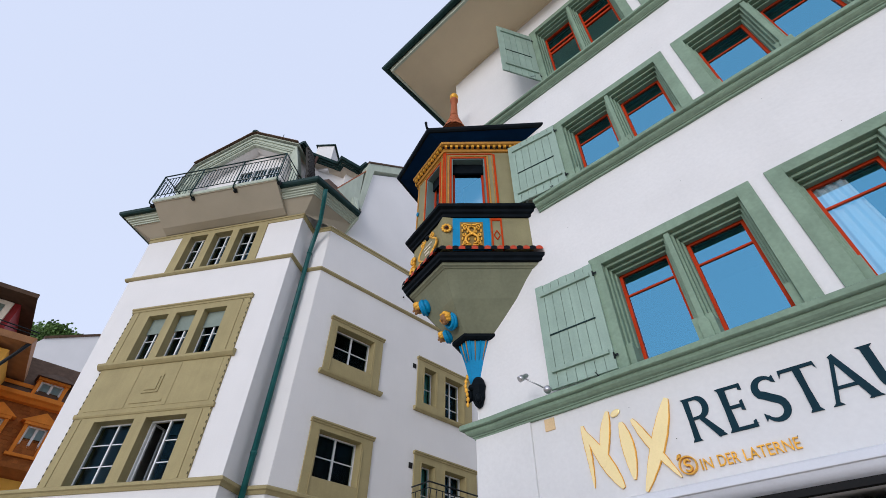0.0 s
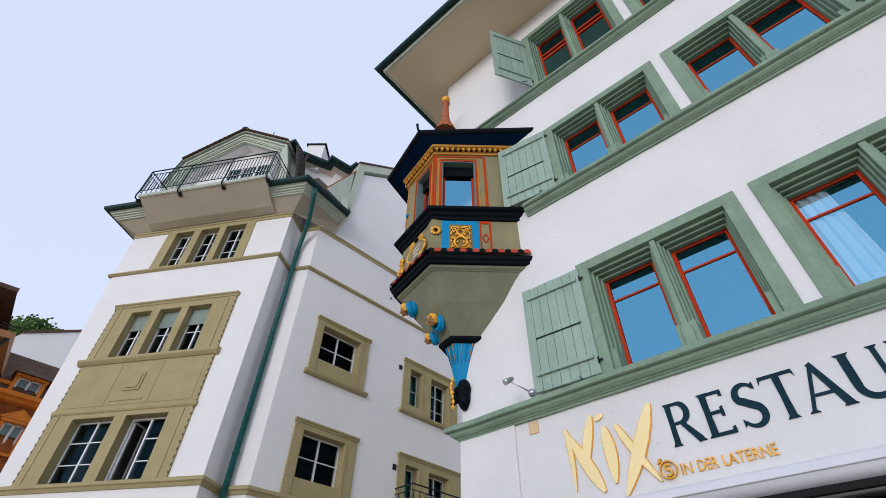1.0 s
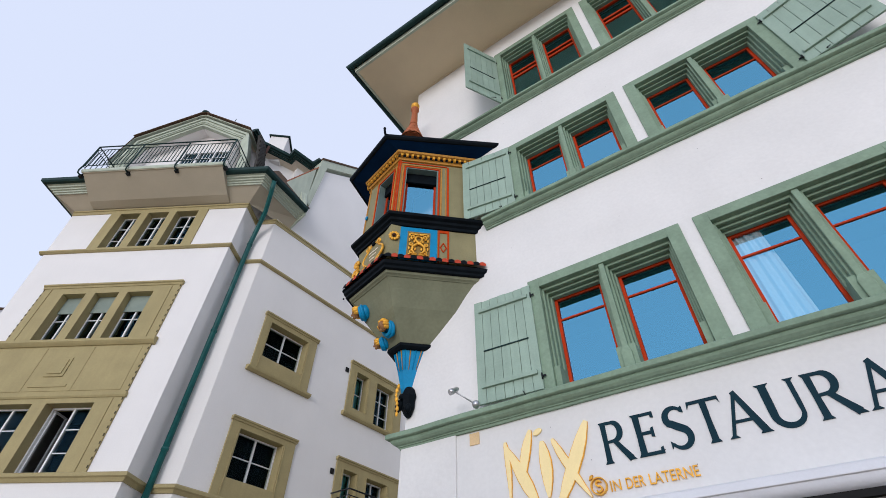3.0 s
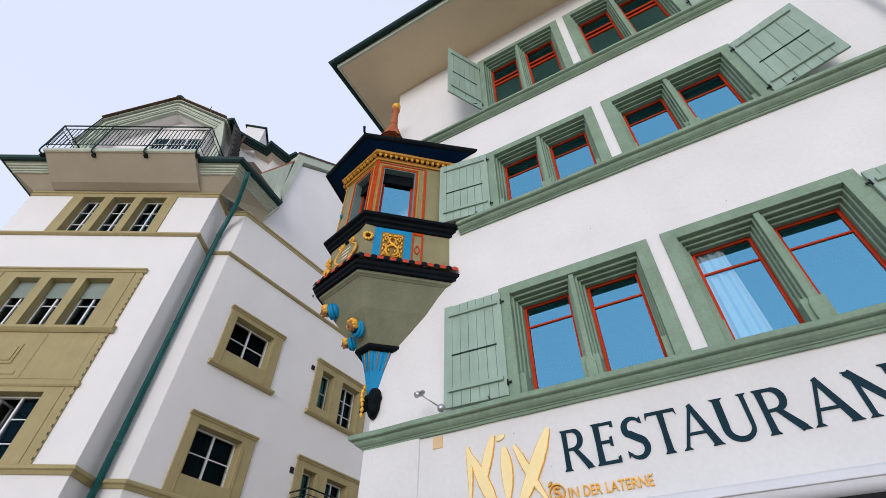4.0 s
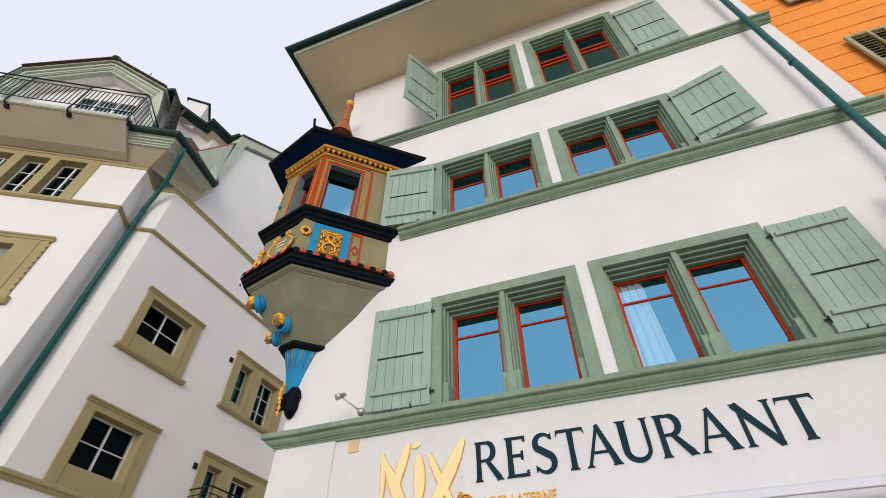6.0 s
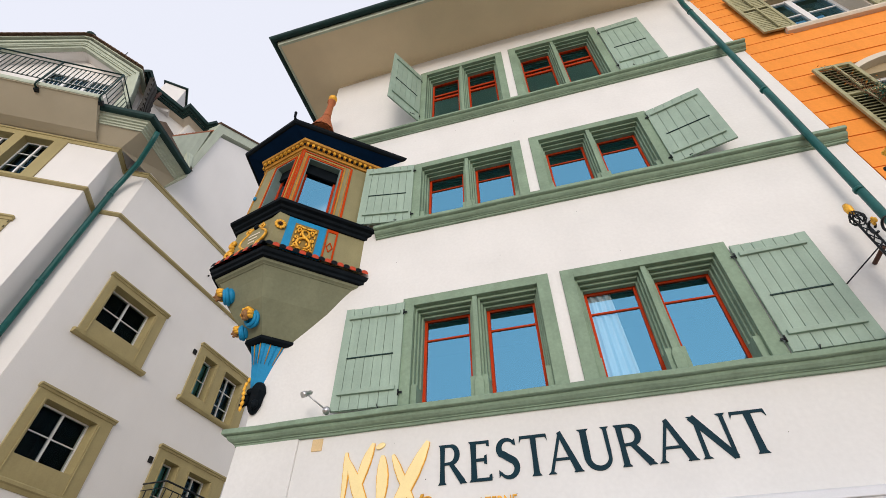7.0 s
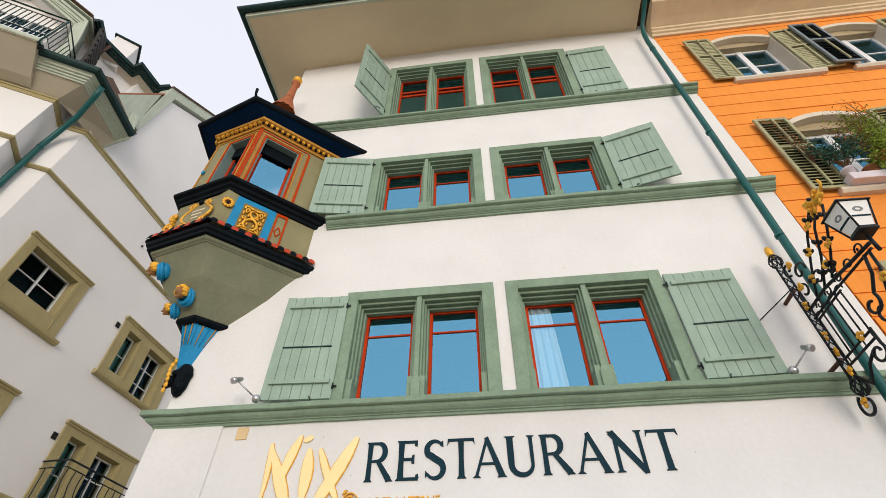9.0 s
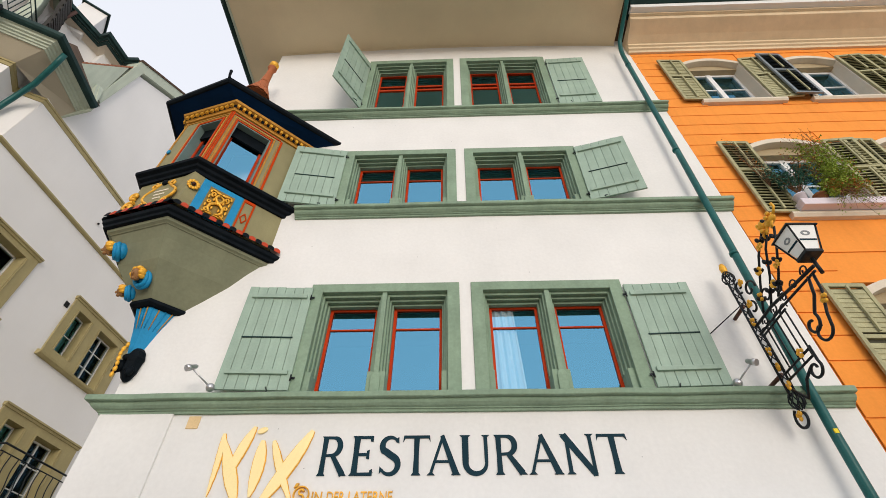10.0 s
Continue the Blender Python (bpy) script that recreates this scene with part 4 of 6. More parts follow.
for i in (2, 3):
    a0, a1 = ring(0.21, 4.95)[i], ring(0.21, 4.95)[i + 1]
    b0, b1 = ring(0.134, 4.70)[i], ring(0.134, 4.70)[i + 1]
    for k in range(4):
        f = (k + 0.5) / 4
        p, q = Vector(a0).lerp(Vector(a1), f), Vector(b0).lerp(Vector(b1), f)
        part("flute", MB().tube([p, p.lerp(q, 0.5), q], [0.008, 0.006, 0.003], 6), OCHRE if k % 2 else BLUE, oriel)
boss = part("corbel_boss", MB().lathe([(0.02, 0), (0.05, 0.03), (0.085, 0.11), (0.09, 0.2), (0.105, 0.26), (0.08, 0.34), (0.05, 0.38)], (-3.64, -0.03, 4.08), 7, False), BLACK, oriel, "black carved boss with a gilded chain")
part("boss_lump", MB().ball((-3.74, -0.08, 4.24), (0.06, 0.05, 0.075), 7, 5).ball((-3.78, -0.07, 4.19), (0.035, 0.03, 0.03), 7, 5).ball((-3.69, -0.1, 4.33), (0.05, 0.045, 0.04), 7, 5).ball((-3.60, -0.09, 4.17), (0.045, 0.04, 0.06), 7, 5), BLACK, boss)
for k in range(7):
    f = k / 6
    part("chain_link", MB().ball((-3.72 - 0.015 * math.sin(f * 6), -0.15 - 0.02 * math.sin(f * 3), 4.46 - 0.36 * f), (0.02 + 0.004 * (k % 2), 0.018, 0.034), 8, 5), GOLD, boss)


def bust(at, turn, size):
    """A carved bust as one plain mesh: collar, neck and head with a band of hair."""
    mb = MB()
    mb.ball((0, 0.035, -0.02), (0.085, 0.06, 0.095), 14, 8)
    for k in range(2):
        mb.tube([((0.082 - 0.014 * k) * math.cos(radians(h)), 0.0 - 0.028 * k, -0.025 + (0.09 - 0.014 * k) * math.sin(radians(h))) for h in range(115, 426, 15)], 0.022, 8)
    a = len(mb.f)
    mb.ball((0, -0.085, 0.0), (0.05, 0.052, 0.066), 12, 8)
    mb.ball((0, -0.138, -0.010), (0.011, 0.015, 0.018), 8, 5)
    mb.ball((0, -0.115, -0.055), (0.024, 0.022, 0.018), 8, 5)
    b = len(mb.f)
    for k in range(9):
        h = radians(-35 + 250 * k / 8)
        mb.ball((0.054 * math.cos(h), -0.065 - 0.012 * (k % 2), 0.010 + 0.058 * math.sin(h)), (0.027, 0.045, 0.027), 8, 5)
    pick = [0] * a + [1] * (b - a) + [2] * (len(mb.f) - b)
    me = mesh_of("bust", mb, [BLUE, CARVED, GOLD], False, pick)
    ob = part("bust", me, None, oriel, "carved head with gilded hair and blue collar", pose(*at, 18, 0, turn) @ Matrix.Scale(size, 4))
    return ob


CARVED = mat("carved_wood_brown", (0.26, 0.13, 0.05), 0.6, vary=0.2)
bust((-4.16, -0.53, 5.55), -62, 1.15)
bust((-3.77, -0.40, 5.22), -14, 1.15)
bust((-3.97, -0.25, 5.13), -65, 0.95)

# ---- the pale house across the alley ----
LF = pose(-10.0, -0.055, 0, 0, 0, 30)
PLACED = Matrix.Translation((-0.025, -0.055, -0.10)) @ LF
house = thing("pale_house", "pale plastered house with olive stone window frames and balcony", "house", PLACED)
TO_LOCAL = LF.inverted()


def loc(x, y):
    p = TO_LOCAL @ Vector((x, y, 0))
    return (p.x, p.y)


SM = TO_LOCAL @ pose(-9.767, 1.50, 0, 0, 0, 86)      # frame of the side wall inside the house's frame


def side(s, out=0.0):
    p = SM @ Vector((s, -out, 0))
    return (p.x, p.y)


CORNER = (0.60, 0.68)
PLAN = [(-5.3, 7.0), (-5.3, 0.0), (0.0, 0.0), (0.0, 0.68), CORNER, side(14.0)]


def batter(x, y, z):
    return (x + (0.065 * max(0.0, 12.1 - z) if x < -4.9 else 0), y, z)


F_TOP, KNEE = 12.15, 16.0
LOW = [(-3.72, -2.66), (-2.36, -1.33)]
MID = [(-3.74, -3.14), (-2.90, -2.28), (-2.06, -1.40)]
holes = [(a - 0.02, b + 0.02, z0 - 0.02, z1 + 0.02) for row, z0, z1 in ((LOW, 4.66, 6.06), (MID, 7.6, 8.96), (MID, 10.58, 11.95)) for a, b in row]
part("wall", MB().wall(-5.3, 0.0, 0, F_TOP, holes, 0, 0.35).bend(batter), PLASTER_L, house)
part("wall", MB().box(-5.3, -4.95, 0.35, 7, 0, F_TOP).bend(batter), PLASTER_L, house)
part("wall", MB().slab([(0.005, 0.004), (0.005, 0.68), (0.60, 0.68), (0.66, 1.0), (-0.34, 1.0), (-0.34, 0.36), (-0.02, 0.36), (-0.02, 0.004)], 0, F_TOP + 0.6), PLASTER_L, house, "stepped house corner")
SIDE_HOLES = [(0.2, 1.42, 7.93, 8.92), (0.25, 1.42, 5.08, 6.10), (3.33, 3.80, 7.76, 8.88), (4.18, 4.95, 7.58, 8.88), (3.36, 3.82, 4.7, 6.10), (4.2, 4.98, 4.6, 6.10)]
part("wall", MB().wall(-0.655, 14.0, 0, 13.3, [(a - 0.02, b + 0.02, c - 0.02, d + 0.02) for a, b, c, d in SIDE_HOLES], 0, 0.35), PLASTER_L, house, "pale plastered side wall", SM)
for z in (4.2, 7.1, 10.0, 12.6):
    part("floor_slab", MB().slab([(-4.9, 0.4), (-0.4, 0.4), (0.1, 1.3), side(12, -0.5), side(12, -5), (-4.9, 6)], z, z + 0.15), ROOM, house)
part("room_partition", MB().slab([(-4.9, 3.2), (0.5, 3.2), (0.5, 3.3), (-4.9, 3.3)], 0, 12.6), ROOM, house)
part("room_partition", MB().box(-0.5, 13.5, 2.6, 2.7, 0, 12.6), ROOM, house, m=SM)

# string courses that run round the corner
def round_corner(z, prof, label="olive stone string course"):
    part("string_course", MB().sweep(PLAN[1:], [(o, z + d) for o, d in prof]), OLIVE, house, label)


round_corner(4.70, [(-0.03, 0), (0.06, 0), (0.10, -0.03), (0.10, -0.08), (0.06, -0.10), (0.03, -0.16), (-0.03, -0.16)])
round_corner(10.53, [(-0.03, 0), (0.05, 0), (0.08, -0.03), (0.08, -0.07), (0.03, -0.11), (-0.03, -0.11)])
round_corner(12.17, [(-0.03, 0), (0.04, 0), (0.05, -0.06), (0.025, -0.07), (0.02, -0.17), (-0.03, -0.17)], "olive band under the eaves")


def casement(parent, a, b, z0, z1, m=None, depth=0.18, bars=(0.5,), mullion=True, blind=0.0, ajar=0.0, pane=None):
    """White casement window set back in its opening."""
    f, y = 0.034, depth
    w = MB().box(a, a + f, y, y + 0.06, z0, z1).box(b - f, b, y, y + 0.06, z0, z1).box(a + f, b - f, y, y + 0.06, z0, z0 + f).box(a + f, b - f, y, y + 0.06, z1 - f, z1)
    win = part("window", w, WHITEFRAME, parent, "white-framed casement window", m, bevel=0.004)
    mid = (a + b) / 2
    cols = [(a + f, mid - 0.02), (mid + 0.02, b - f)] if mullion else [(a + f, b - f)]
    if mullion:
        part("mullion", MB().box(mid - 0.02, mid + 0.02, y - 0.012, y + 0.05, z0 + f, z1 - f), WHITEFRAME, win, bevel=0.004)
    for k, (p, q) in enumerate(cols):
        if ajar and k == 0:
            leaf = MB().box(p, p + 0.03, y + 0.06, y + 0.42, z0 + f, z0 + f + 0.04).box(p, p + 0.03, y + 0.06, y + 0.42, z1 - f - 0.04, z1 - f).box(p, p + 0.03, y + 0.38, y + 0.42, z0 + f, z1 - f).box(p, p + 0.03, y + 0.06, y + 0.1, z0 + f, z1 - f)
            part("open_leaf", leaf, WHITEFRAME, win, "white casement leaf, open inward")
            continue
        zs = [z0 + f] + [z0 + (z1 - z0) * t for t in bars] + [z1 - f]
        for t in bars:
            zb = z0 + (z1 - z0) * t
            part("glazing_bar", MB().box(p, q, y + 0.004, y + 0.04, zb - 0.01, zb + 0.01), WHITEFRAME, win)
        part("pane", sheet(p - 0.003, q + 0.003, y + 0.02, z0 + f - 0.003, z1 - f + 0.003, pane or PANE_DARK), None, win, shadow=False)
    if blind:
        part("roller_blind", MB().box(a + 0.01, b - 0.01, y - 0.035, y - 0.02, z1 - blind, z1 + 0.01), mat("grey_green_blind", (0.24, 0.29, 0.25), 0.7), win, "grey-green roller blind half down")
    return win


# tall olive stone frame with two rows of windows and a panel between
PX0, PX1 = -4.33, -0.76
frame_holes = [(a, b, 4.66, 6.06) for a, b in LOW] + [(a, b, 7.6, 8.96) for a, b in MID]
surround = part("window_surround", MB().wall(PX0, PX1, 4.655, 9.2, frame_holes, -0.035, 0.34), OLIVE, house, "tall olive stone surround, its edge slots' shadows set on as dark dashes", bevel=0.006)
part("cap", MB().sweep([(PX0 - 0.03, 0.0), (PX1 + 0.03, 0.0)], [(0, 9.14), (0.05, 9.14), (0.06, 9.19), (0.09, 9.21), (0.09, 9.25), (0, 9.25)]), OLIVE, surround)
part("sill", MB().sweep([(PX0 - 0.10, 0.0), (PX1 + 0.08, 0.0)], [(0, 7.42), (0.06, 7.42), (0.10, 7.46), (0.13, 7.50), (0.13, 7.56), (0.05, 7.60), (0, 7.60)]), OLIVE, surround)
part("band", MB().sweep([(PX0 - 0.03, 0.0), (PX1 + 0.03, 0.0)], [(0, 6.17), (0.05, 6.17), (0.07, 6.21), (0.07, 6.27), (0, 6.27)]), OLIVE, surround)
for x in (-4.12, -0.98):
    for z0, z1 in ((4.72, 6.15), (7.62, 9.12)):
        part("strip", MB().box(x - 0.012, x + 0.012, -0.05, -0.03, z0, z1), OLIVE, surround)
for a, b in ((-4.2, -3.1), (-3.1, -2.0), (-2.0, -0.9)):
    part("field", MB().box(a + 0.02, b - 0.02, -0.044, -0.03, 6.33, 7.38), OLIVE, surround, bevel=0.004)
part("tablet", MB().box(-2.80, -2.36, -0.066, -0.03, 6.66, 7.12).box(-2.74, -2.42, -0.085, -0.06, 6.72, 7.06), OLIVE, surround, "raised stone tablet", bevel=0.006)
# shadow in the small edge slots, set on as thin dark boxes
slot_dash = mesh_of("stud", MB().box(-0.01, 0.01, -0.046, -0.0, -0.026, 0.026), mat("dark_olive_slot_shadow", (0.07, 0.06, 0.03), 0.8))
for x in (PX0 + 0.012, PX1 - 0.012):
    for k in range(30):
        z = 4.8 + k * 0.148
        if not 7.38 < z < 7.63:
            part("stud", slot_dash, None, surround, m=pose(x, 0, z))
part("ledge", MB().box(-3.0, -2.16, -0.06, -0.03, 6.42, 6.48), OLIVE, surround, bevel=0.006)
for k, (a, b) in enumerate(LOW):
    casement(house, a, b, 4.66, 6.06, bars=(0.34, 0.67), ajar=k)
for a, b in MID:
    casement(house, a, b, 7.6, 8.96, bars=(0.5,), blind=0.48)
sur = part("window_surround", MB().wall(-4.05, -1.12, 10.53, 12.02, [(a, b, 10.58, 11.95) for a, b in MID], -0.03, 0.34), OLIVE, house, "olive stone surround of three small windows", bevel=0.006)
for a, b in MID:
    casement(house, a, b, 10.58, 11.95, bars=(0.33, 0.67))

# windows in the side wall
def side_window(s0, s1, z0, z1, openings, apron, sill=True, bars=(0.5,)):
    hs = [(a, b, c, d) for a, b, c, d in openings]
    sr = part("window_surround", MB().wall(s0, s1, z0, z1, hs, -0.04, 0.34), OLIVE, house, "olive stone window surround", SM, bevel=0.006)
    part("cap", MB().sweep([(s0 - 0.03, 0), (s1 + 0.03, 0)], [(0, z1 - 0.05), (0.06, z1 - 0.05), (0.07, z1 - 0.01), (0.10, z1), (0.10, z1 + 0.035), (0, z1 + 0.035)]), OLIVE, sr)
    if sill:
        part("sill", MB().sweep([(s0 - 0.08, 0), (s1 + 0.1, 0)], [(0, z0 - 0.09), (0.07, z0 - 0.09), (0.12, z0 - 0.05), (0.13, z0), (0.05, z0 + 0.03), (0, z0 + 0.03)]), OLIVE, sr)
    for a, b, c, d in hs:
        for x in (a - 0.055, b + 0.035):
            part("reeding", MB().box(x, x + 0.02, -0.055, -0.035, c - (0.35 if apron else 0), d), OLIVE, sr)
    return sr


side_window(-0.02, 1.72, 7.52, 9.10, [SIDE_HOLES[0]], True)
side_window(0.0, 1.75, 4.70, 6.28, [SIDE_HOLES[1]], True, False)
side_window(3.06, 5.32, 7.54, 9.11, [SIDE_HOLES[2], SIDE_HOLES[3]], False)
side_window(3.10, 5.43, 4.50, 6.32, [SIDE_HOLES[4], SIDE_HOLES[5]], False, False)
TEAL_PANE = glass("teal_pane", (0.55, 0.8, 0.76), 1.6)
for k, (a, b, c, d) in enumerate(SIDE_HOLES):
    single = k in (2, 4)
    casement(house, a, b, c, d, SM, 0.2, (0.5,) if k in (0, 1, 2, 4) else (0.33, 0.67), not single, pane=TEAL_PANE if single else None)
    if single:
        part("blind", MB().box(a + 0.02, b - 0.02, 0.355, 0.37, c, d), mat("teal_blind", (0.22, 0.44, 0.40), 0.8), house, "drawn teal blind", SM)
for s, z in ((2.94, 8.79), (3.0, 5.96)):
    part("wall_vent", MB().box(s - 0.06, s + 0.06, -0.02, 0.0, z - 0.07, z + 0.07), DARK, house, "small dark wall vent", SM, bevel=0.004)
part("wall_hook", MB().ball((2.3, -0.03, 11.0), 0.03, 8, 5), DARK, house, m=SM)

# small iron balcony in front of the lower side window
bal = part("side_balcony", MB().box(3.0, 6.5, -0.75, 0.0, 4.36, 4.46), OLIVE, house, "small balcony with black iron railing", SM)
rail = MB().tube([(3.05, -0.05, 5.44), (3.05, -0.7, 5.44), (6.45, -0.7, 5.44)], 0.02, 8).tube([(3.05, -0.05, 5.30), (3.05, -0.7, 5.30), (6.45, -0.7, 5.30)], 0.012, 6)
part("handrail", rail, IRON, bal)
for k in range(18):
    s = 3.08 + k * 0.2
    pts = [(s + 0.035 * math.sin(t * 7), -0.7 - 0.05 * math.sin(t * 3.1), 4.46 + 0.84 * t) for t in [i / 10 for i in range(11)]]
    part("baluster", MB().tube(pts, 0.011, 6), IRON, bal)
for y in (-0.2, -0.45):
    part("baluster", MB().tube([(3.05, y, 4.46), (3.05, y, 5.3)], 0.011, 6), IRON, bal)

# eaves: sloping soffit, moulded fascia, gutter
wallp = [(-5.3, 3.0), (-5.3, 0), (0.0, 0.0), side(-0.2)]
outp = [(-6.05, 3.0), (-6.05, -0.70), (0.62, -0.70), loc(-9.30, 1.36)]
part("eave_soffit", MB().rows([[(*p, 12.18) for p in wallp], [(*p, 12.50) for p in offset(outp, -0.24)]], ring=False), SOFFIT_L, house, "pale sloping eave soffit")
FASCIA = [(-0.30, 12.50), (-0.235, 12.47), (-0.22, 12.51), (-0.185, 12.515), (-0.175, 12.56), (-0.13, 12.565), (-0.12, 12.61), (-0.07, 12.615), (-0.055, 12.67), (0.0, 12.68), (0.0, 12.72), (-0.30, 12.72)]
for name, prof, material, label in (("fascia", FASCIA, MINT, "grey-green moulded fascia"),
                                    ("gutter", [(-0.06, 12.69), (0.02, 12.67), (0.07, 12.685), (0.11, 12.73), (0.125, 12.82), (0.10, 12.83), (-0.06, 12.82)], COPPER, "dark metal gutter")):
    part(name, MB().sweep(outp, prof), material, house, label)
end = side(-0.2)
part("eave_end", MB().rows([[(*end, 12.18), (*outp[-1], 12.6), (*outp[-1], 12.76), (*side(-0.1), 14.2), (*side(-0.3), 14.2)], [(*side(-0.15), 12.18), (*loc(-9.295, 1.41), 12.6), (*loc(-9.295, 1.41), 12.76), (*side(-0.02), 14.2), (*side(-0.2), 14.2)]]), MINT, house, "pale green eave end")
part("eave_top", MB().rows([[(*p, 12.76) for p in outp], [(p[0] * 0.93 - 0.2, p[1] + 0.9, 14.0) for p in outp]], ring=False), ROOFTILE, house, "brown tiled lower roof slope")

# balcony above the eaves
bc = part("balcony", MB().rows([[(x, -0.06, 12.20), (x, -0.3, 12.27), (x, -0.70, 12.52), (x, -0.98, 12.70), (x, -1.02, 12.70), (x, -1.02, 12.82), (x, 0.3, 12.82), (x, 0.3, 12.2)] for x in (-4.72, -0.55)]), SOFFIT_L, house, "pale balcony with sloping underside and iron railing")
part("slab_edge", MB().sweep([(-4.74, 0.2), (-4.74, -1.02), (-0.53, -1.02), (-0.53, 0.2)], [(0, 12.72), (0.02, 12.72), (0.035, 12.76), (0.035, 12.83), (0, 12.83)]), MINT, bc)
RT = 13.92
RAILP = [(-4.80, 0.1, RT), (-4.80, -1.08, RT), (-0.47, -1.08, RT), (-0.47, 0.1, RT)]
part("handrail", MB().tube(RAILP, 0.024, 6), COPPER, bc, "blue-green iron railing")
part("upper_rail", MB().tube([(x, y, RT - 0.17) for x, y, z in RAILP], 0.014, 6), COPPER, bc)
part("lower_rail", MB().tube([(x, y, 12.95) for x, y, z in RAILP], 0.014, 6), COPPER, bc)
bal_me = mesh_of("baluster", MB().box(-0.0075, 0.0075, -0.0075, 0.0075, 12.95, RT - 0.17), COPPER)
for k in range(40):
    part("baluster", bal_me, None, bc, m=pose(-4.80 + 4.33 * (k + 0.5) / 40, -1.08, 0))
for k in range(9):
    for x in (-4.80, -0.47):
        part("baluster", bal_me, None, bc, m=pose(x, -1.0 + 0.12 * k, 0))
for x in (-4.80, -3.36, -1.91, -0.47):
    part("post", MB().tube([(x, -0.85, 12.66), (x, -1.08, 12.66), (x, -1.10, 12.75), (x, -1.08, 13.0), (x, -1.08, RT)], 0.022, 8), COPPER, bc)
    part("foot", MB().box(x - 0.05, x + 0.05, -0.98, -0.88, 12.62, 12.71), IRON, bc)

# front gable with moulded barge boards and half-hipped tiled roof
gable = [(-5.0, 12.8), (-4.9, 15.6), (-3.0, 16.8), (-1.1, 15.6), (-0.75, 12.8)]
part("gable_wall", MB().prism(gable, 0.45, 0.7), PLASTER_L, house, "pale gable wall")
gw = part("gable_window", MB().wall(-3.50, -1.80, 14.87, 15.61, [(-3.43 + 0.55 * k, -2.96 + 0.55 * k, 14.94, 15.54) for k in range(3)], 0.37, 0.46), WHITEFRAME, house, "low white band window in the gable", bevel=0.005)
for k in range(3):
    x = -3.43 + k * 0.55
    # near-black sheet in place of the unlit room behind each pane
    part("backing", MB().box(x, x + 0.47, 0.445, 0.449, 14.94, 15.54), DARK, gw)
    part("pane", sheet(x, x + 0.47, 0.42, 14.94, 15.54, PANE_DARK), None, gw)
    bars_ = MB().box(x, x + 0.47, 0.405, 0.425, 15.23, 15.25)
    for c in (1, 2, 3):
        bars_.box(x + 0.1175 * c - 0.008, x + 0.1175 * c + 0.008, 0.407, 0.427, 14.94, 15.54)
    part("glazing_bar", bars_, WHITEFRAME, gw)
outer = [(-5.30, 13.90), (-5.22, 14.60), (-5.0, 15.72), (-3.13, 17.02), (-3.0, 17.02), (-1.03, 15.78), (-0.72, 14.60), (-0.50, 13.30)]
inner_ = [(-4.72, 13.90), (-4.86, 14.60), (-4.66, 15.48), (-3.10, 16.58), (-3.03, 16.58), (-1.38, 15.50), (-1.10, 14.60), (-1.0, 13.30)]
inner_ = [(o[0] + (n_[0] - o[0]) * 0.78, o[1] + (n_[1] - o[1]) * 0.78) for o, n_ in zip(outer, inner_)]
SEGS = range(len(outer) - 1)


def between(f):
    return [(o[0] * f + n_[0] * (1 - f), o[1] * f + n_[1] * (1 - f)) for o, n_ in zip(outer, inner_)]


bb = MB()
for fo, fi, y in ((1.0, 0.0, -0.03), (1.0, 0.28, -0.075), (1.0, 0.42, -0.10), (1.0, 0.72, -0.15)):
    po, pi_ = between(fo), between(fi)
    for k in SEGS:
        bb.prism([po[k], po[k + 1], pi_[k + 1], pi_[k]], y, 0.12)
part("barge_board", bb, MINT, house, "moulded pale green barge boards")
lining = MB()
for k in SEGS:
    (a, b), (c, d) = inner_[k], inner_[k + 1]
    lining.rows([[(a, 0.1, b), (c, 0.1, d), (c, 0.46, d), (a, 0.46, b)], [(a, 0.1, b + 0.05), (c, 0.1, d + 0.05), (c, 0.46, d + 0.05), (a, 0.46, b + 0.05)]])
part("gable_lining", lining, PLASTER_L, house, "pale lining behind the barge boards")
ro = [(-5.36, 14.4), (-5.10, 15.74), (-3.17, 17.05), (-2.96, 17.05), (-0.95, 15.80)]
verge, tiles = MB(), MB()
for k in range(4):
    (a, b), (c, d) = ro[k], ro[k + 1]
    verge.rows([[(a, -0.22, b), (c, -0.22, d), (c, 4.0, d), (a, 4.0, b)], [(a, -0.22, b + 0.045), (c, -0.22, d + 0.045), (c, 4.0, d + 0.045), (a, 4.0, b + 0.045)]])
    tiles.rows([[(a, -0.25, b + 0.05), (c, -0.25, d + 0.05), (c, 4.0, d + 0.05), (a, 4.0, b + 0.05)], [(a, -0.25, b + 0.10), (c, -0.25, d + 0.10), (c, 4.0, d + 0.10), (a, 4.0, b + 0.10)]])
part("verge_board", verge, MINT, house, "pale verge boards under the roof edge")
part("gable_roof", tiles, ROOFTILE, house, "brown tiled gable roof")
EDGE = mesh_of("edge_tile", MB().box(-0.09, 0.09, -0.05, 0.05, -0.022, 0.012), ROOFTILE)
for (a, b), (c, d) in zip(ro[1:], ro[2:]):
    L = math.hypot(c - a, d - b)
    for k in range(int(L / 0.16)):
        f = (k + 0.5) / max(1, int(L / 0.16))
        part("edge_tile", EDGE, None, house, m=pose(a + (c - a) * f, -0.26, b + (d - b) * f + 0.095, 0, math.degrees(-math.atan2(d - b, c - a)) + (4 if d < b else -4), 0))
part("roof_knob", MB().lathe([(0.08, 0), (0.15, 0.02), (0.15, 0.10), (0.11, 0.14), (0.03, 0.15)], (-3.05, -0.2, 17.13), 14), COPPER, house)
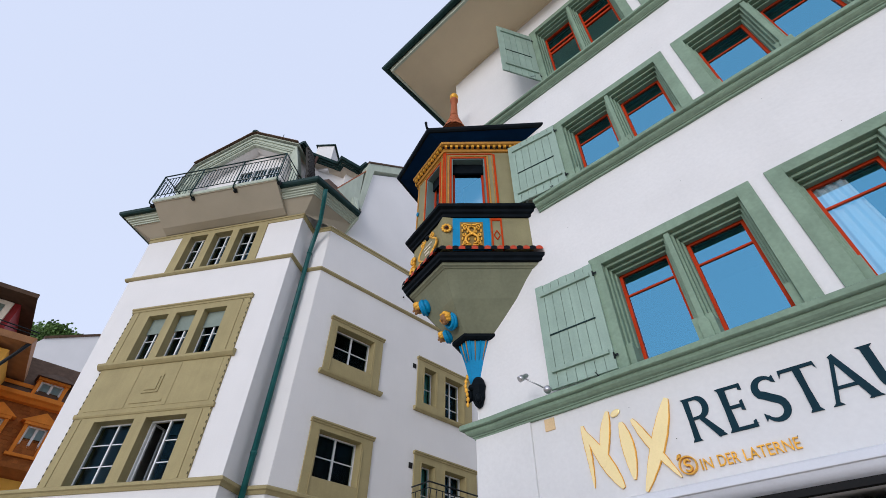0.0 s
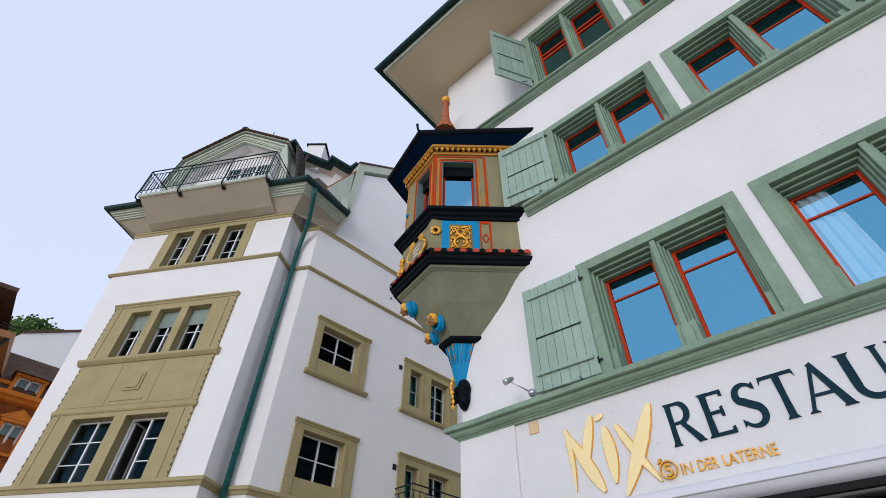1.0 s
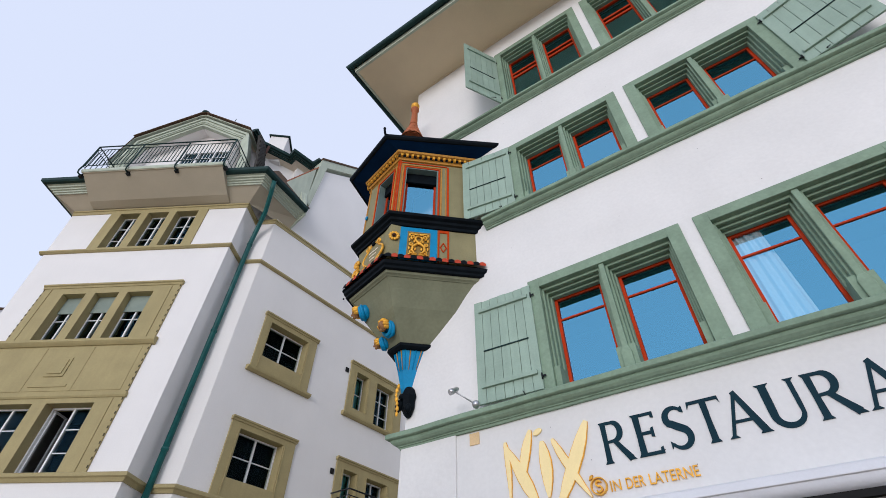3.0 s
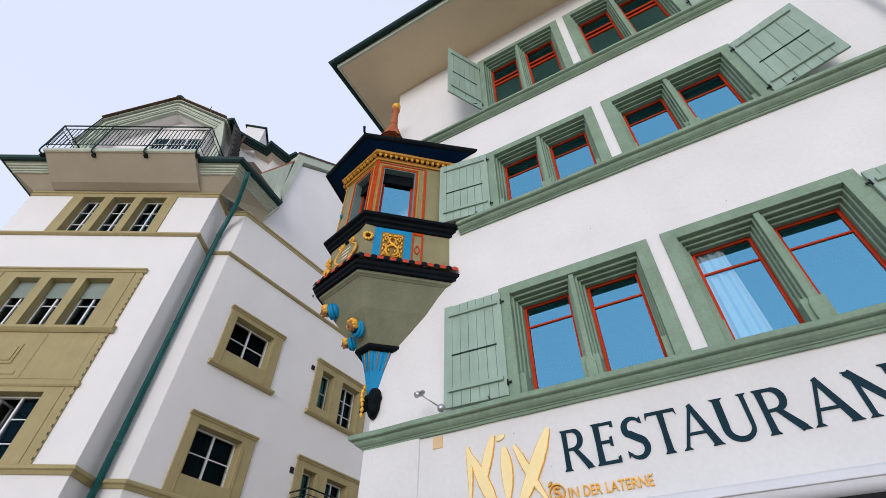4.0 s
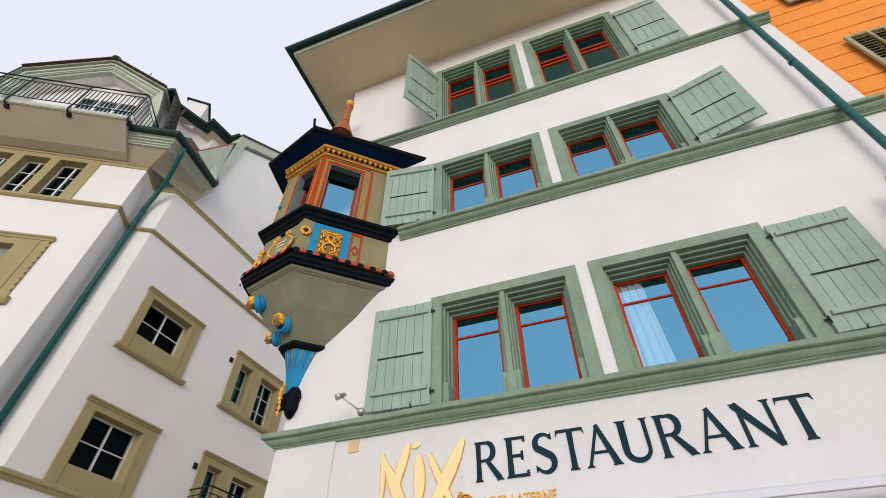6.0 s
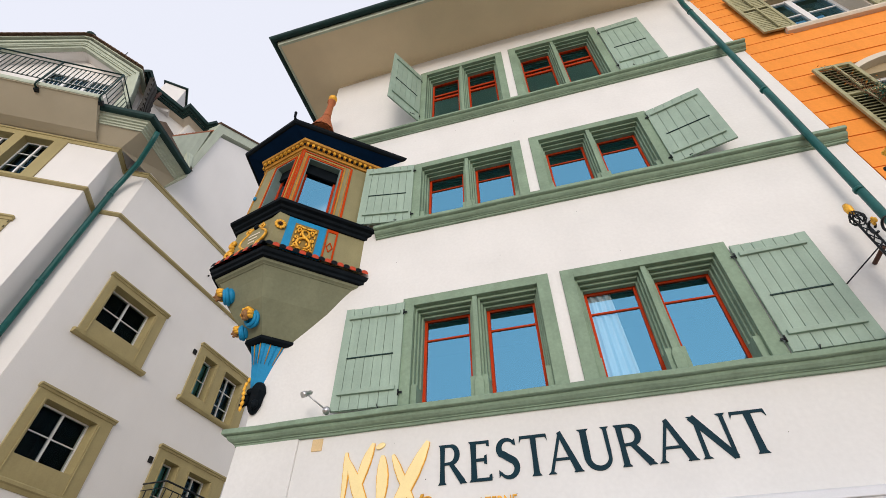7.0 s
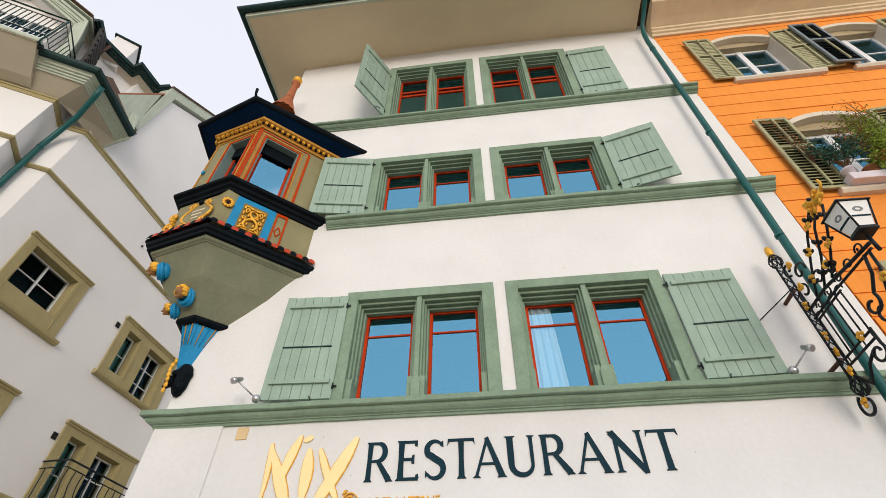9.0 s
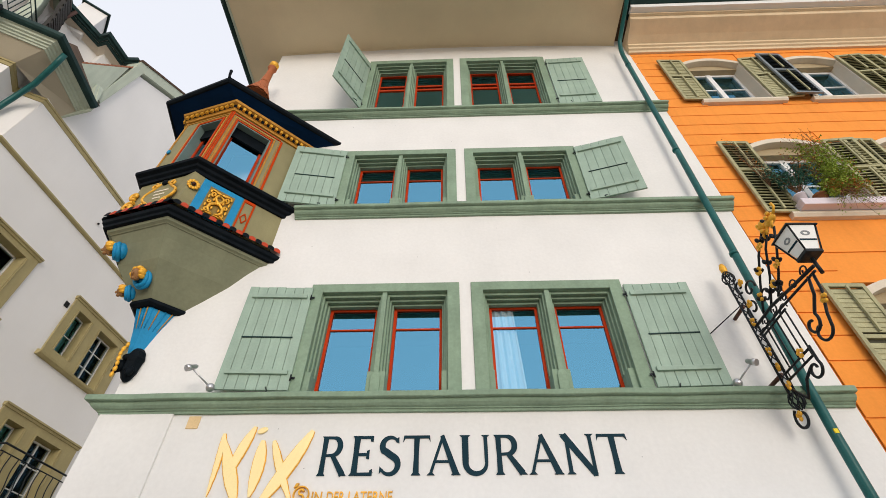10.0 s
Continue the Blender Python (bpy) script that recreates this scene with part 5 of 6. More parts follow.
part("lightning_rod", MB().tube([(-1.75, -0.2, 16.35), (-1.75, -0.2, 16.7)], 0.012, 6), IRON, house)
# tile-hung cheek beside the gable's steep side
part("cheek", MB().rows([[(-0.74, y, 15.98), (-0.44, y, 14.6), (-0.24, y, 13.2), (-0.30, y, 13.2), (-0.52, y, 14.6), (-0.84, y, 15.98)] for y in (0.06, 0.62)]), ROOFDARK, house, "dark tile-hung cheek")
HUNG = mesh_of("hung_tile", MB().box(-0.012, 0.018, -0.12, 0.12, -0.075, 0.075), ROOFDARK)
for k in range(20):
    f = (k + 0.5) / 20
    x, z = (-0.74 + 0.30 * f * 2, 15.98 - 1.38 * f * 2) if f < 0.5 else (-0.44 + 0.20 * (f * 2 - 1), 14.6 - 1.4 * (f * 2 - 1))
    for c in range(2):
        part("hung_tile", HUNG, None, house, m=pose(x + 0.012, 0.14 + 0.25 * c + 0.06 * (k % 2), z, 0, -16, 0))

# recessed roof storey with stepped dark gutter
ZIG = [loc(-10.75, -0.60), loc(-10.98, -0.08), loc(-10.60, 0.91), loc(-10.29, 0.85), loc(-10.16, 1.60), loc(-9.76, 1.62)]
back = offset(ZIG, -0.38)
part("attic_wall", MB().rows([[(*p, z) for p in back] + [(back[-1][0] - 1.2, back[-1][1] + 1.6, z), (back[0][0], back[0][1] + 3, z)] for z in (12.7, KNEE)]), PLASTER_L, house, "pale recessed attic wall")
part("attic_soffit", MB().rows([[(*p, KNEE - 0.10) for p in offset(ZIG, -0.40)], [(*p, KNEE) for p in offset(ZIG, -0.02)]], ring=False), CREAM, house, "pale attic soffit")
part("attic_gutter", MB().sweep(ZIG, [(-0.16, KNEE - 0.05), (-0.09, KNEE - 0.06), (-0.06, KNEE - 0.01), (0.0, KNEE - 0.015), (0.02, KNEE + 0.03), (0.08, KNEE + 0.03), (0.11, KNEE + 0.13), (0.0, KNEE + 0.15), (-0.16, KNEE + 0.10)]), COPPER, house, "stepped dark attic gutter")
part("attic_roof", MB().rows([[(*p, KNEE + 0.1) for p in ZIG], [(p[0] - 1.5, p[1] + 2.2, KNEE + 1.3) for p in ZIG]], ring=False), ROOFDARK, house, "dark tiled attic roof")
chim = part("chimney", MB().box(-0.33, 0.33, -0.33, 0.33, 15.8, 17.35), PLASTER_L, house, "pale rendered chimney with metal cap", TO_LOCAL @ pose(-11.35, 0.72, 0, 0, 0, 40), bevel=0.01)
part("cap", MB().box(-0.39, 0.39, -0.39, 0.39, 17.35, 17.40), COPPER, chim)
part("flue", MB().lathe([(0.13, 17.4), (0.13, 17.56), (0.16, 17.57), (0.16, 17.61)], (0.05, 0, 0), 14), COPPER, chim)
part("attic_pipe", MB().tube([(*loc(-10.82, 0.12), KNEE), (*loc(-10.9, 0.12), 15.6), (*loc(-10.98, 0.05), 15.2), (*loc(-10.98, 0.05), 13.5)], 0.05, 8), mat("brown_copper", (0.10, 0.045, 0.03), 0.5, 0.3), house)

# gable of the side wall
sg = [(-0.1, 13.3), (0.1, 14.3), (0.4, 15.7), (4.2, 18.4), (8.0, 15.7), (8.2, 13.3)]
part("side_gable_wall", MB().prism(sg, 0.0, 0.3), PLASTER_L, house, "pale side gable wall", SM)
so = [(-0.02, 13.6), (0.13, 16.05), (4.2, 18.9), (8.4, 15.95)]
si = [(0.16, 13.5), (0.40, 15.84), (4.2, 18.45), (8.0, 15.7)]
sb = MB()
for k in range(3):
    sb.prism([so[k], so[k + 1], si[k + 1], si[k]], -0.10, 0.3)
part("side_barge_board", sb, MINT, house, "pale green side barge board", SM)
sr = MB()
for k in (1, 2):
    (a, b), (c, d) = so[k], so[k + 1]
    sr.rows([[(a, -0.13, b), (c, -0.13, d), (c, 2.0, d), (a, 2.0, b)], [(a - 0.03, -0.13, b + 0.07), (c, -0.13, d + 0.07), (c, 2.0, d + 0.07), (a - 0.03, 2.0, b + 0.07)]])
part("side_gable_roof", sr, ROOFTILE, house, "brown tiled side roof", SM)
SLOPETILE = mat("red_brown_roof_tile", (0.24, 0.09, 0.045), 0.8, vary=0.25, scale=6, island=0.25)
kn = [(0.425, 13.30), (1.50, 15.36), (1.50, 14.2), (1.55, 13.44), (0.6, 13.2)]
part("kneeler", MB().rows([[TO_LOCAL @ Vector((x, y, z)) for y, z in kn] for x in (-9.675, -9.74)]), MINT, house, "pale green kneeler under the tiled edge")
SLOPE = [Vector(TO_LOCAL @ Vector(p)) for p in ((-9.78, 0.475, 13.42), (-9.78, 1.85, 16.08))]
EAVE_TILE = mesh_of("slope_tile", MB().rows([[(x, 0.07 * math.cos(radians(a)), 0.045 * math.sin(radians(a)) - 0.01) for a in range(0, 181, 30)] for x in (-0.10, 0.10)]), SLOPETILE)
way = SLOPE[1] - SLOPE[0]
turn_z, turn_y = math.degrees(math.atan2(way.y, way.x)), -math.degrees(math.asin(way.z / way.length))
n = int(way.length / 0.15)
for k in range(n):
    p = SLOPE[0].lerp(SLOPE[1], (k + 0.5) / n)
    for c in range(2):
        part("slope_tile", EAVE_TILE, None, house, m=Matrix.Translation(p + Vector((-0.05 * c, 0.11 * c, 0.06 * c))) @ pose(0, 0, 0, 0, turn_y - 6, turn_z))

# downpipe in the corner of the pale house
dl = thing("downpipe", "dark blue-green downpipe in the corner of the pale house", "downpipe", PLACED)
part("pipe", MB().tube([(0.80, -0.44, 12.62), (0.70, -0.22, 12.38), (0.48, 0.20, 12.0), (0.27, 0.46, 11.6), (0.17, 0.555, 11.1), (0.17, 0.555, 0.05)], 0.063, 12), PIPE, dl)
for z in (11.0, 8.1, 5.3, 2.5):
    part("pipe_clip", MB().lathe([(0.073, 0), (0.073, 0.06)], (0.17, 0.555, z), 12), PIPE, dl)

# ---- the orange house ----
orange = thing("orange_house", "orange plastered house with grooved bands and arched windows", "house")
OX0, OX1 = 3.74, 12.0
OWIN = [(x, z0, z1) for x in (4.66, 6.64, 8.75) for z0, z1 in ((3.52, 5.24), (6.50, 8.27), (9.66, 11.36))]
OW = 1.12
RISE = 0.17
ohole = [(x - 0.06, x + OW + 0.06, z0 - 0.03, z1 + 0.06) for x, z0, z1 in OWIN]
part("wall", MB().wall(OX0, OX1, 0, 12.3, ohole, 0.012, 0.4), ORANGE, orange)
part("party_strip", MB().box(OX0 - 0.3, OX0 + 0.03, 0.021, 0.39, 0, 12.25), ORANGE, orange)
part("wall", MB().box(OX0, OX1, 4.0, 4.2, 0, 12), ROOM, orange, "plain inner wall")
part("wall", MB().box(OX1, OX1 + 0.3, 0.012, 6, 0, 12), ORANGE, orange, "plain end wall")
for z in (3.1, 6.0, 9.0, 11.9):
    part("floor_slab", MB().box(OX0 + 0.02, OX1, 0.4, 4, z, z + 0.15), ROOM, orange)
row, z = 0, 0.2
while z < 11.9:
    zt = z + 0.292
    cuts = sorted((x - 0.12, x + OW + 0.12) for x, z0, z1 in OWIN if zt > z0 - 0.1 and z < z1 + 0.28)
    a = OX0 + 0.0
    for c0, c1 in cuts + [(OX1, OX1)]:
        if c0 > a:
            part("render_band", MB().box(a, c0, -0.003, 0.02, z, zt), ORANGE, orange)
        a = c1
    z += 0.311


def arch(a, b, z, rise, n=12):
    c = (a + b) / 2
    return [(a + (b - a) * i / n, z + rise * (1 - ((a + (b - a) * i / n - c) / ((b - a) / 2)) ** 2)) for i in range(n + 1)]


def louvre_shutter(parent, width, height, material, name="shutter", closed=False):
    """A louvred shutter hinged at x = 0, reaching to +x, face at -y."""
    f = 0.05
    sh = part(name, MB().box(0, f, -0.018, 0.018, 0, height).box(width - f, width, -0.018, 0.018, 0, height).box(f, width - f, -0.018, 0.018, 0, f).box(f, width - f, -0.018, 0.018, height - f, height).box(f, width - f, -0.018, 0.018, height * 0.55, height * 0.55 + f), material, parent, "weathered olive louvred shutter, folded open", bevel=0.004)
    # added dark sheet that gives the shade between the slats
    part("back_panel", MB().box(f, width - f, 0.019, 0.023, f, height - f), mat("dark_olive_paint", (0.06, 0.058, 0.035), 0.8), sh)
    n, dip = int(height / 0.072), 0.016 if closed else 0.0
    for k in range(n):
        z = f + 0.03 + (height - 2 * f - 0.06) * (k + 0.5) / n
        if abs(z - height * 0.55 - f / 2) < 0.05:
            continue
        part("slat", MB().rows([[(x, -0.026 + dip, z - 0.035), (x, -0.019 + dip, z - 0.037), (x, 0.022 - dip, z + 0.03), (x, 0.015 - dip, z + 0.032)] for x in (f, width - f)]), material, sh)
    part("tilt_rod", MB().box(width * 0.5 - 0.014, width * 0.5 + 0.014, -0.045, -0.022, f, height * 0.53).box(width * 0.5 - 0.014, width * 0.5 + 0.014, -0.045, -0.022, height * 0.6, height - f), material, sh)
    return sh


GREYSHUT = mat("blue_grey_shutter_paint", (0.20, 0.235, 0.26), 0.5, vary=0.15, bump=0.1)
DARKSHUT = mat("dark_blue_grey_shutter_paint", (0.035, 0.05, 0.06), 0.5, vary=0.2, bump=0.1)
for x, z0, z1 in OWIN:
    a, b = x, x + OW
    head = arch(a, b, z1 - RISE, RISE)
    outer_ = arch(a - 0.095, b + 0.095, z1 - RISE + 0.05, RISE + 0.055)
    trim = MB()
    trim.box(a - 0.095, a, -0.035, 0.36, z0, z1 - RISE).box(b, b + 0.095, -0.035, 0.36, z0, z1 - RISE)
    for k in range(12):
        trim.prism([outer_[k], outer_[k + 1], head[k + 1], head[k]], -0.035, 0.25)
    trim.prism([(a - 0.095, z1 - RISE), (a, z1 - RISE), head[0], outer_[0]], -0.035, 0.25).prism([(b + 0.095, z1 - RISE), (b, z1 - RISE), head[-1], outer_[-1]], -0.035, 0.25)
    w = part("window", trim, CREAM, orange, "arched window with cream stone trim", bevel=0.006)
    part("sill", MB().sweep([(a - 0.2, 0), (b + 0.2, 0)], [(-0.05, z0 - 0.09), (0.06, z0 - 0.09), (0.09, z0 - 0.05), (0.09, z0 - 0.01), (-0.05, z0 + 0.02)]), CREAM, w)
    fr = MB().box(a, a + 0.06, 0.20, 0.26, z0, z1 - 0.20).box(b - 0.06, b, 0.20, 0.26, z0, z1 - 0.20).box(a + 0.06, b - 0.06, 0.20, 0.26, z0, z0 + 0.06).box(a + 0.06, b - 0.06, 0.20, 0.26, z1 - 0.26, z1 - 0.20)
    fr.box((a + b) / 2 - 0.05, (a + b) / 2 + 0.05, 0.19, 0.26, z0, z1 - 0.20).box(a + 0.06, b - 0.06, 0.205, 0.255, z0 + (z1 - z0) * 0.5, z0 + (z1 - z0) * 0.5 + 0.03)
    part("casement", fr, WHITEFRAME, w, "white casement", bevel=0.005)
    part("lintel_box", MB().box(a, b, 0.09, 0.38, z1 - 0.20, z1 + 0.02), mat("tan_paint", (0.42, 0.33, 0.20), 0.8), w, "tan blind box")
    part("pane", sheet(a + 0.05, b - 0.05, 0.228, z0 + 0.05, z1 - 0.24, PANE_ARCH), None, w, shadow=False)
    h = z1 - z0 - 0.03
    for left in (True, False):
        dark = 6 < x < 8 and left and z0 > 9
        sh = louvre_shutter(orange, 0.50, h, OLDSHUTTER, closed=x < 6 and (z0 > 9 or z0 < 5))
        if dark:
            for o in sh.children:
                if o.name.startswith("slat"):
                    o.data.materials[0] = DARKSHUT
            sh.data.materials[0] = GREYSHUT
            tagged(sh, "dark blue-grey louvred shutter, folded open")
        ang = 3 if dark else (2 if left else -4)
        sh.matrix_basis = pose(a - 0.02 if left else b + 0.02, -0.13 if dark else -0.06, z0, 0, 0, ang) @ Matrix.Diagonal((-1 if left else 1, 1, 1, 1))

# coved cornice and gutter
part("cornice", MB().sweep([(OX0 - 0.02, 0), (OX1, 0)], [(-0.05, 11.82), (0.05, 11.82), (0.06, 11.89), (0.10, 11.91), (0.10, 11.97), (0.14, 11.99), (0.14, 12.05), (0.30, 12.12), (0.60, 12.22), (0.62, 12.29), (0.68, 12.3), (0.68, 12.36), (-0.05, 12.36)]), mat("tan_cornice_paint", (0.72, 0.57, 0.38), 0.75, vary=0.08, streak=0.04), orange, "tan coved cornice", bevel=0.004)
part("fascia", MB().sweep([(OX0 - 0.02, 0), (OX1, 0)], [(0.64, 12.355), (0.80, 12.34), (0.82, 12.44), (0.64, 12.44)]), WHITEFRAME, orange, "pale fascia strip")
part("gutter", MB().sweep([(OX0 - 0.02, 0), (OX1, 0)], [(0.5, 12.445), (0.84, 12.445), (0.92, 12.50), (0.94, 12.68), (0.5, 12.68)]), COPPER, orange, "dark green gutter")
part("roof", MB().rows([[(OX0, -0.7, 12.5), (OX1 + 0.3, -0.7, 12.5), (OX1 + 0.3, 6, 12.5), (OX0, 6, 12.5)], [(OX0, 2.5, 15), (OX1 + 0.3, 2.5, 15), (OX1 + 0.3, 2.8, 15), (OX0, 2.8, 15)]]), ROOFTILE, orange, "brown tiled roof")

# window box with trailing plants
box_ = thing("window_box", "pale lilac window box with pots on the sill", "window box")
part("trough", MB().rows([[(4.58, -0.21, 6.50), (5.72, -0.21, 6.50), (5.72, -0.06, 6.50), (4.58, -0.06, 6.50)], [(4.56, -0.225, 6.61), (5.74, -0.225, 6.61), (5.74, -0.05, 6.61), (4.56, -0.05, 6.61)]]), LILAC, box_, bevel=0.008)
part("pot", MB().lathe([(0.06, 0), (0.08, 0.13), (0.085, 0.13), (0.085, 0.15)], (4.66, -0.14, 6.60), 14), LILAC, box_, "pale pot")
part("pot", MB().lathe([(0.06, 0), (0.09, 0.12), (0.095, 0.12), (0.095, 0.15)], (4.94, -0.14, 6.60), 14), CLAYPOT, box_, "clay pot")


def shrub(name, label, root, centres, leaves, size, material, seed):
    """Twigs that fork from a root and carry many small folded leaves."""
    rnd = random.Random(seed)
    t = thing(name, label, "plant")
    tw, lf = MB(), MB()
    for cx, cy, cz, r in centres:
        for k in range(9):
            a = Vector(root)
            e = Vector((cx + rnd.gauss(0, r * 0.6), cy + rnd.gauss(0, r * 0.4), cz + rnd.gauss(0, r * 0.6)))
            mid = a.lerp(e, 0.5) + Vector((rnd.uniform(-0.06, 0.06), rnd.uniform(-0.08, 0.02), rnd.uniform(0.0, 0.12)))
            tw.tube([a, mid, e], [0.004, 0.0026, 0.0015], 5)
            for i in range(leaves):
                f = rnd.uniform(0.35, 1.05)
                p = (a.lerp(mid, f * 2) if f < 0.5 else mid.lerp(e, f * 2 - 1)) + Vector((rnd.gauss(0, 0.035), rnd.gauss(0, 0.035), rnd.gauss(0, 0.035)))
                d = Vector((rnd.gauss(0, 1), rnd.gauss(0, 1), rnd.gauss(0, 0.7))).normalized()
                s = d.cross(Vector((rnd.gauss(0, 1), rnd.gauss(0, 1), rnd.gauss(0, 1)))).normalized()
                u = d.cross(s) * 0.15
                L = size * rnd.uniform(0.6, 1.3)
                lf.face([p, p + d * L * 0.5 + s * L * 0.3 + u * L, p + d * L])
                lf.face([p, p + d * L, p + d * L * 0.5 - s * L * 0.3 + u * L])
    part("stem", tw, TWIG, t)
    o = new("leaves", mesh_of("leaves", lf, material, False))
    o.parent = t
    tagged(o, kind="stuff")
    return t


shrub("potted_shrub", "blue-green shrub in a pot on the window box", (4.66, -0.16, 6.74), [(4.52, -0.25, 7.1, 0.12), (4.75, -0.28, 7.15, 0.13), (4.38, -0.25, 7.2, 0.09), (4.95, -0.26, 7.1, 0.1)], 34, 0.04, LEAF_BLUE, 3)
shrub("trailing_plant", "yellow-green trailing plant on the window box", (5.2, -0.2, 6.72), [(5.15, -0.35, 7.1, 0.17), (5.3, -0.32, 7.35, 0.16), (5.05, -0.38, 6.8, 0.16), (5.25, -0.4, 6.92, 0.18), (5.35, -0.3, 7.7, 0.14), (4.95, -0.3, 6.75, 0.1), (5.4, -0.34, 6.85, 0.14), (5.1, -0.3, 7.75, 0.16)], 52, 0.038, LEAF_YELLOW, 5)
shrub("trailing_plant", "dry orange trailing growth over the window box", (5.2, -0.2, 6.66), [(4.95, -0.34, 6.74, 0.12), (5.3, -0.38, 6.66, 0.14), (5.1, -0.3, 7.8, 0.2), (5.5, -0.3, 7.1, 0.16), (4.85, -0.28, 7.4, 0.12)], 20, 0.03, LEAF_DRY, 21)
shrub("trailing_plant", "sparse brown trailing stems below the sill", (5.1, -0.3, 6.66), [(4.95, -0.36, 6.3, 0.12), (5.3, -0.36, 6.32, 0.16), (5.6, -0.34, 6.4, 0.12)], 6, 0.03, LEAF_YELLOW, 8)
shrub("climbing_plant", "thin dry climber over the shutter", (4.4, -0.12, 7.0), [(4.3, -0.12, 8.1, 0.12), (4.55, -0.1, 7.6, 0.12)], 4, 0.03, LEAF_DRY, 11)
shrub("climbing_plant", "thin dry climber over the window arch", (5.6, -0.12, 7.6), [(5.5, -0.12, 8.3, 0.1), (5.7, -0.1, 8.15, 0.12)], 4, 0.03, LEAF_DRY, 13)

# ---- wrought-iron sign bracket with lantern ----
BX = 3.0
br = thing("iron_sign_bracket", "black wrought-iron bracket with gilded leaves on the wall", "sign bracket")


def in_plane(pts, x=BX):
    return [(x + 0.0, y, z) for y, z in pts]


def iron(name, pts, r, label="", n=6, flat=1.0):
    return part(name, MB().tube(in_plane(pts), r, n, flat), IRON, br, label)


for dx in (-0.035, 0.035):
    part("pole", MB().tube([(BX + dx, -0.24, 3.72), (BX + dx, -0.24, 5.10)], 0.011, 8), IRON, br)
for k in range(12):
    z = 3.76 + k * 0.11
    part("lattice_bar", MB().tube([(BX - 0.035, -0.24, z), (BX + 0.035, -0.24, z + 0.11)], 0.006, 6).tube([(BX + 0.035, -0.24, z), (BX - 0.035, -0.24, z + 0.11)], 0.006, 6), IRON, br)
for z in (3.95, 4.78):
    part("wall_stub", MB().tube([(BX, 0.0, z), (BX, -0.24, z)], 0.02, 8), mat("rusty_iron", (0.10, 0.045, 0.03), 0.7), br)
for z0, s in ((5.10, 1), (3.60, -1)):
    bk = MB()
    for k in range(8):
        for s_ in (-1, 1):
            bk.tube([(BX + r_ * math.cos(0.785 * k + s_ * 1.3 * f_), -0.24 + r_ * math.sin(0.785 * k + s_ * 1.3 * f_), z0 + 0.17 * f_) for r_, f_ in ((0.028, 0.0), (0.062, 0.25), (0.066, 0.5), (0.05, 0.75), (0.024, 1.0))], 0.006, 5)
    part("basket", bk, IRON, br, "twisted iron basket")
part("gilded_bud", MB().lathe([(0.01, 0), (0.035, 0.04), (0.04, 0.10), (0.025, 0.15)], (BX, -0.24, 5.24), 8), GOLD, br, "gilded bud")
iron("tail_scroll", spiral((-0.20, 3.53), 0.11, 0.03, 60, -330, 24), 0.014)
# grille
for z in (3.86, 3.93, 4.36):
    iron("grille_rail", [(-0.27, z), (-0.74, z)], 0.011)
for k in range(6):
    y = -0.30 - k * 0.085
    iron("grille_bar", [(y, 3.93), (y, 4.36)], 0.008)
for k in range(4):
    y = -0.33 - k * 0.13
    iron("grille_bar", [(y, 3.86), (y, 3.93)], 0.007)
    iron("crown_loop", [(y - 0.06 + p, z) for p, z in arc((0.06, 4.36), 0.06, 0, 180, 8)], 0.007)
iron("arm", [(-0.25, 4.50), (-0.6, 4.50), (-1.0, 4.44), (-1.30, 4.40)], 0.016, "heavy arm")
iron("arm", [(-0.25, 4.40), (-0.7, 4.40), (-1.28, 4.36)], 0.012)
for k in range(5):
    c = -0.42 - k * 0.19
    iron("arm_scroll", spiral((c, 4.45), 0.055, 0.015, 0, 420, 16), 0.008)
iron("end_scroll", [(-1.18, 4.38), (-1.12, 4.22), (-1.02, 4.12)] + spiral((-0.92, 4.05), 0.10, 0.03, 150, 480, 20), 0.014)
iron("end_scroll", [(-1.24, 4.36), (-1.22, 4.2), (-1.12, 4.02)] + spiral((-0.98, 3.95), 0.115, 0.04, 200, 470, 20), 0.013)
iron("low_scroll", [(-0.74, 3.95), (-0.74, 3.80)] + spiral((-0.66, 3.76), 0.09, 0.03, 180, 540, 20), 0.013)
iron("low_scroll", [(-0.26, 3.78), (-0.40, 3.62), (-0.5, 3.75), (-0.62, 3.80)], 0.014)
for c, r, a0, a1 in (((-0.36, 4.66), 0.12, -60, 330), ((-0.46, 4.84), 0.10, 200, -160), ((-0.33, 4.98), 0.08, -90, 270), ((-0.62, 4.62), 0.09, 0, 380), ((-0.82, 4.56), 0.07, 180, -170)):
    iron("vine_scroll", spiral(c, r, 0.025, a0, a1, 22), 0.012)
for pts in ([(-0.45, 4.52), (-0.62, 4.75), (-0.82, 4.98), (-1.08, 5.15), (-1.22, 5.12)], [(-0.6, 4.5), (-0.80, 4.72), (-0.95, 4.95), (-1.12, 5.08)], [(-0.75, 4.5), (-0.92, 4.66), (-1.08, 4.85), (-1.2, 5.02)]):
    iron("vine", pts, 0.013)
    for (y0, z0), (y1, z1) in zip(pts, pts[1:]):
        y, z = (y0 + y1) / 2, (z0 + z1) / 2
        part("vine_leaf", MB().ball((BX + 0.02, y, z), (0.02, 0.035, 0.018), 8, 5).ball((BX - 0.02, y + 0.01, z + 0.02), (0.025, 0.018, 0.03), 8, 5), IRON, br)
rnd = random.Random(4)
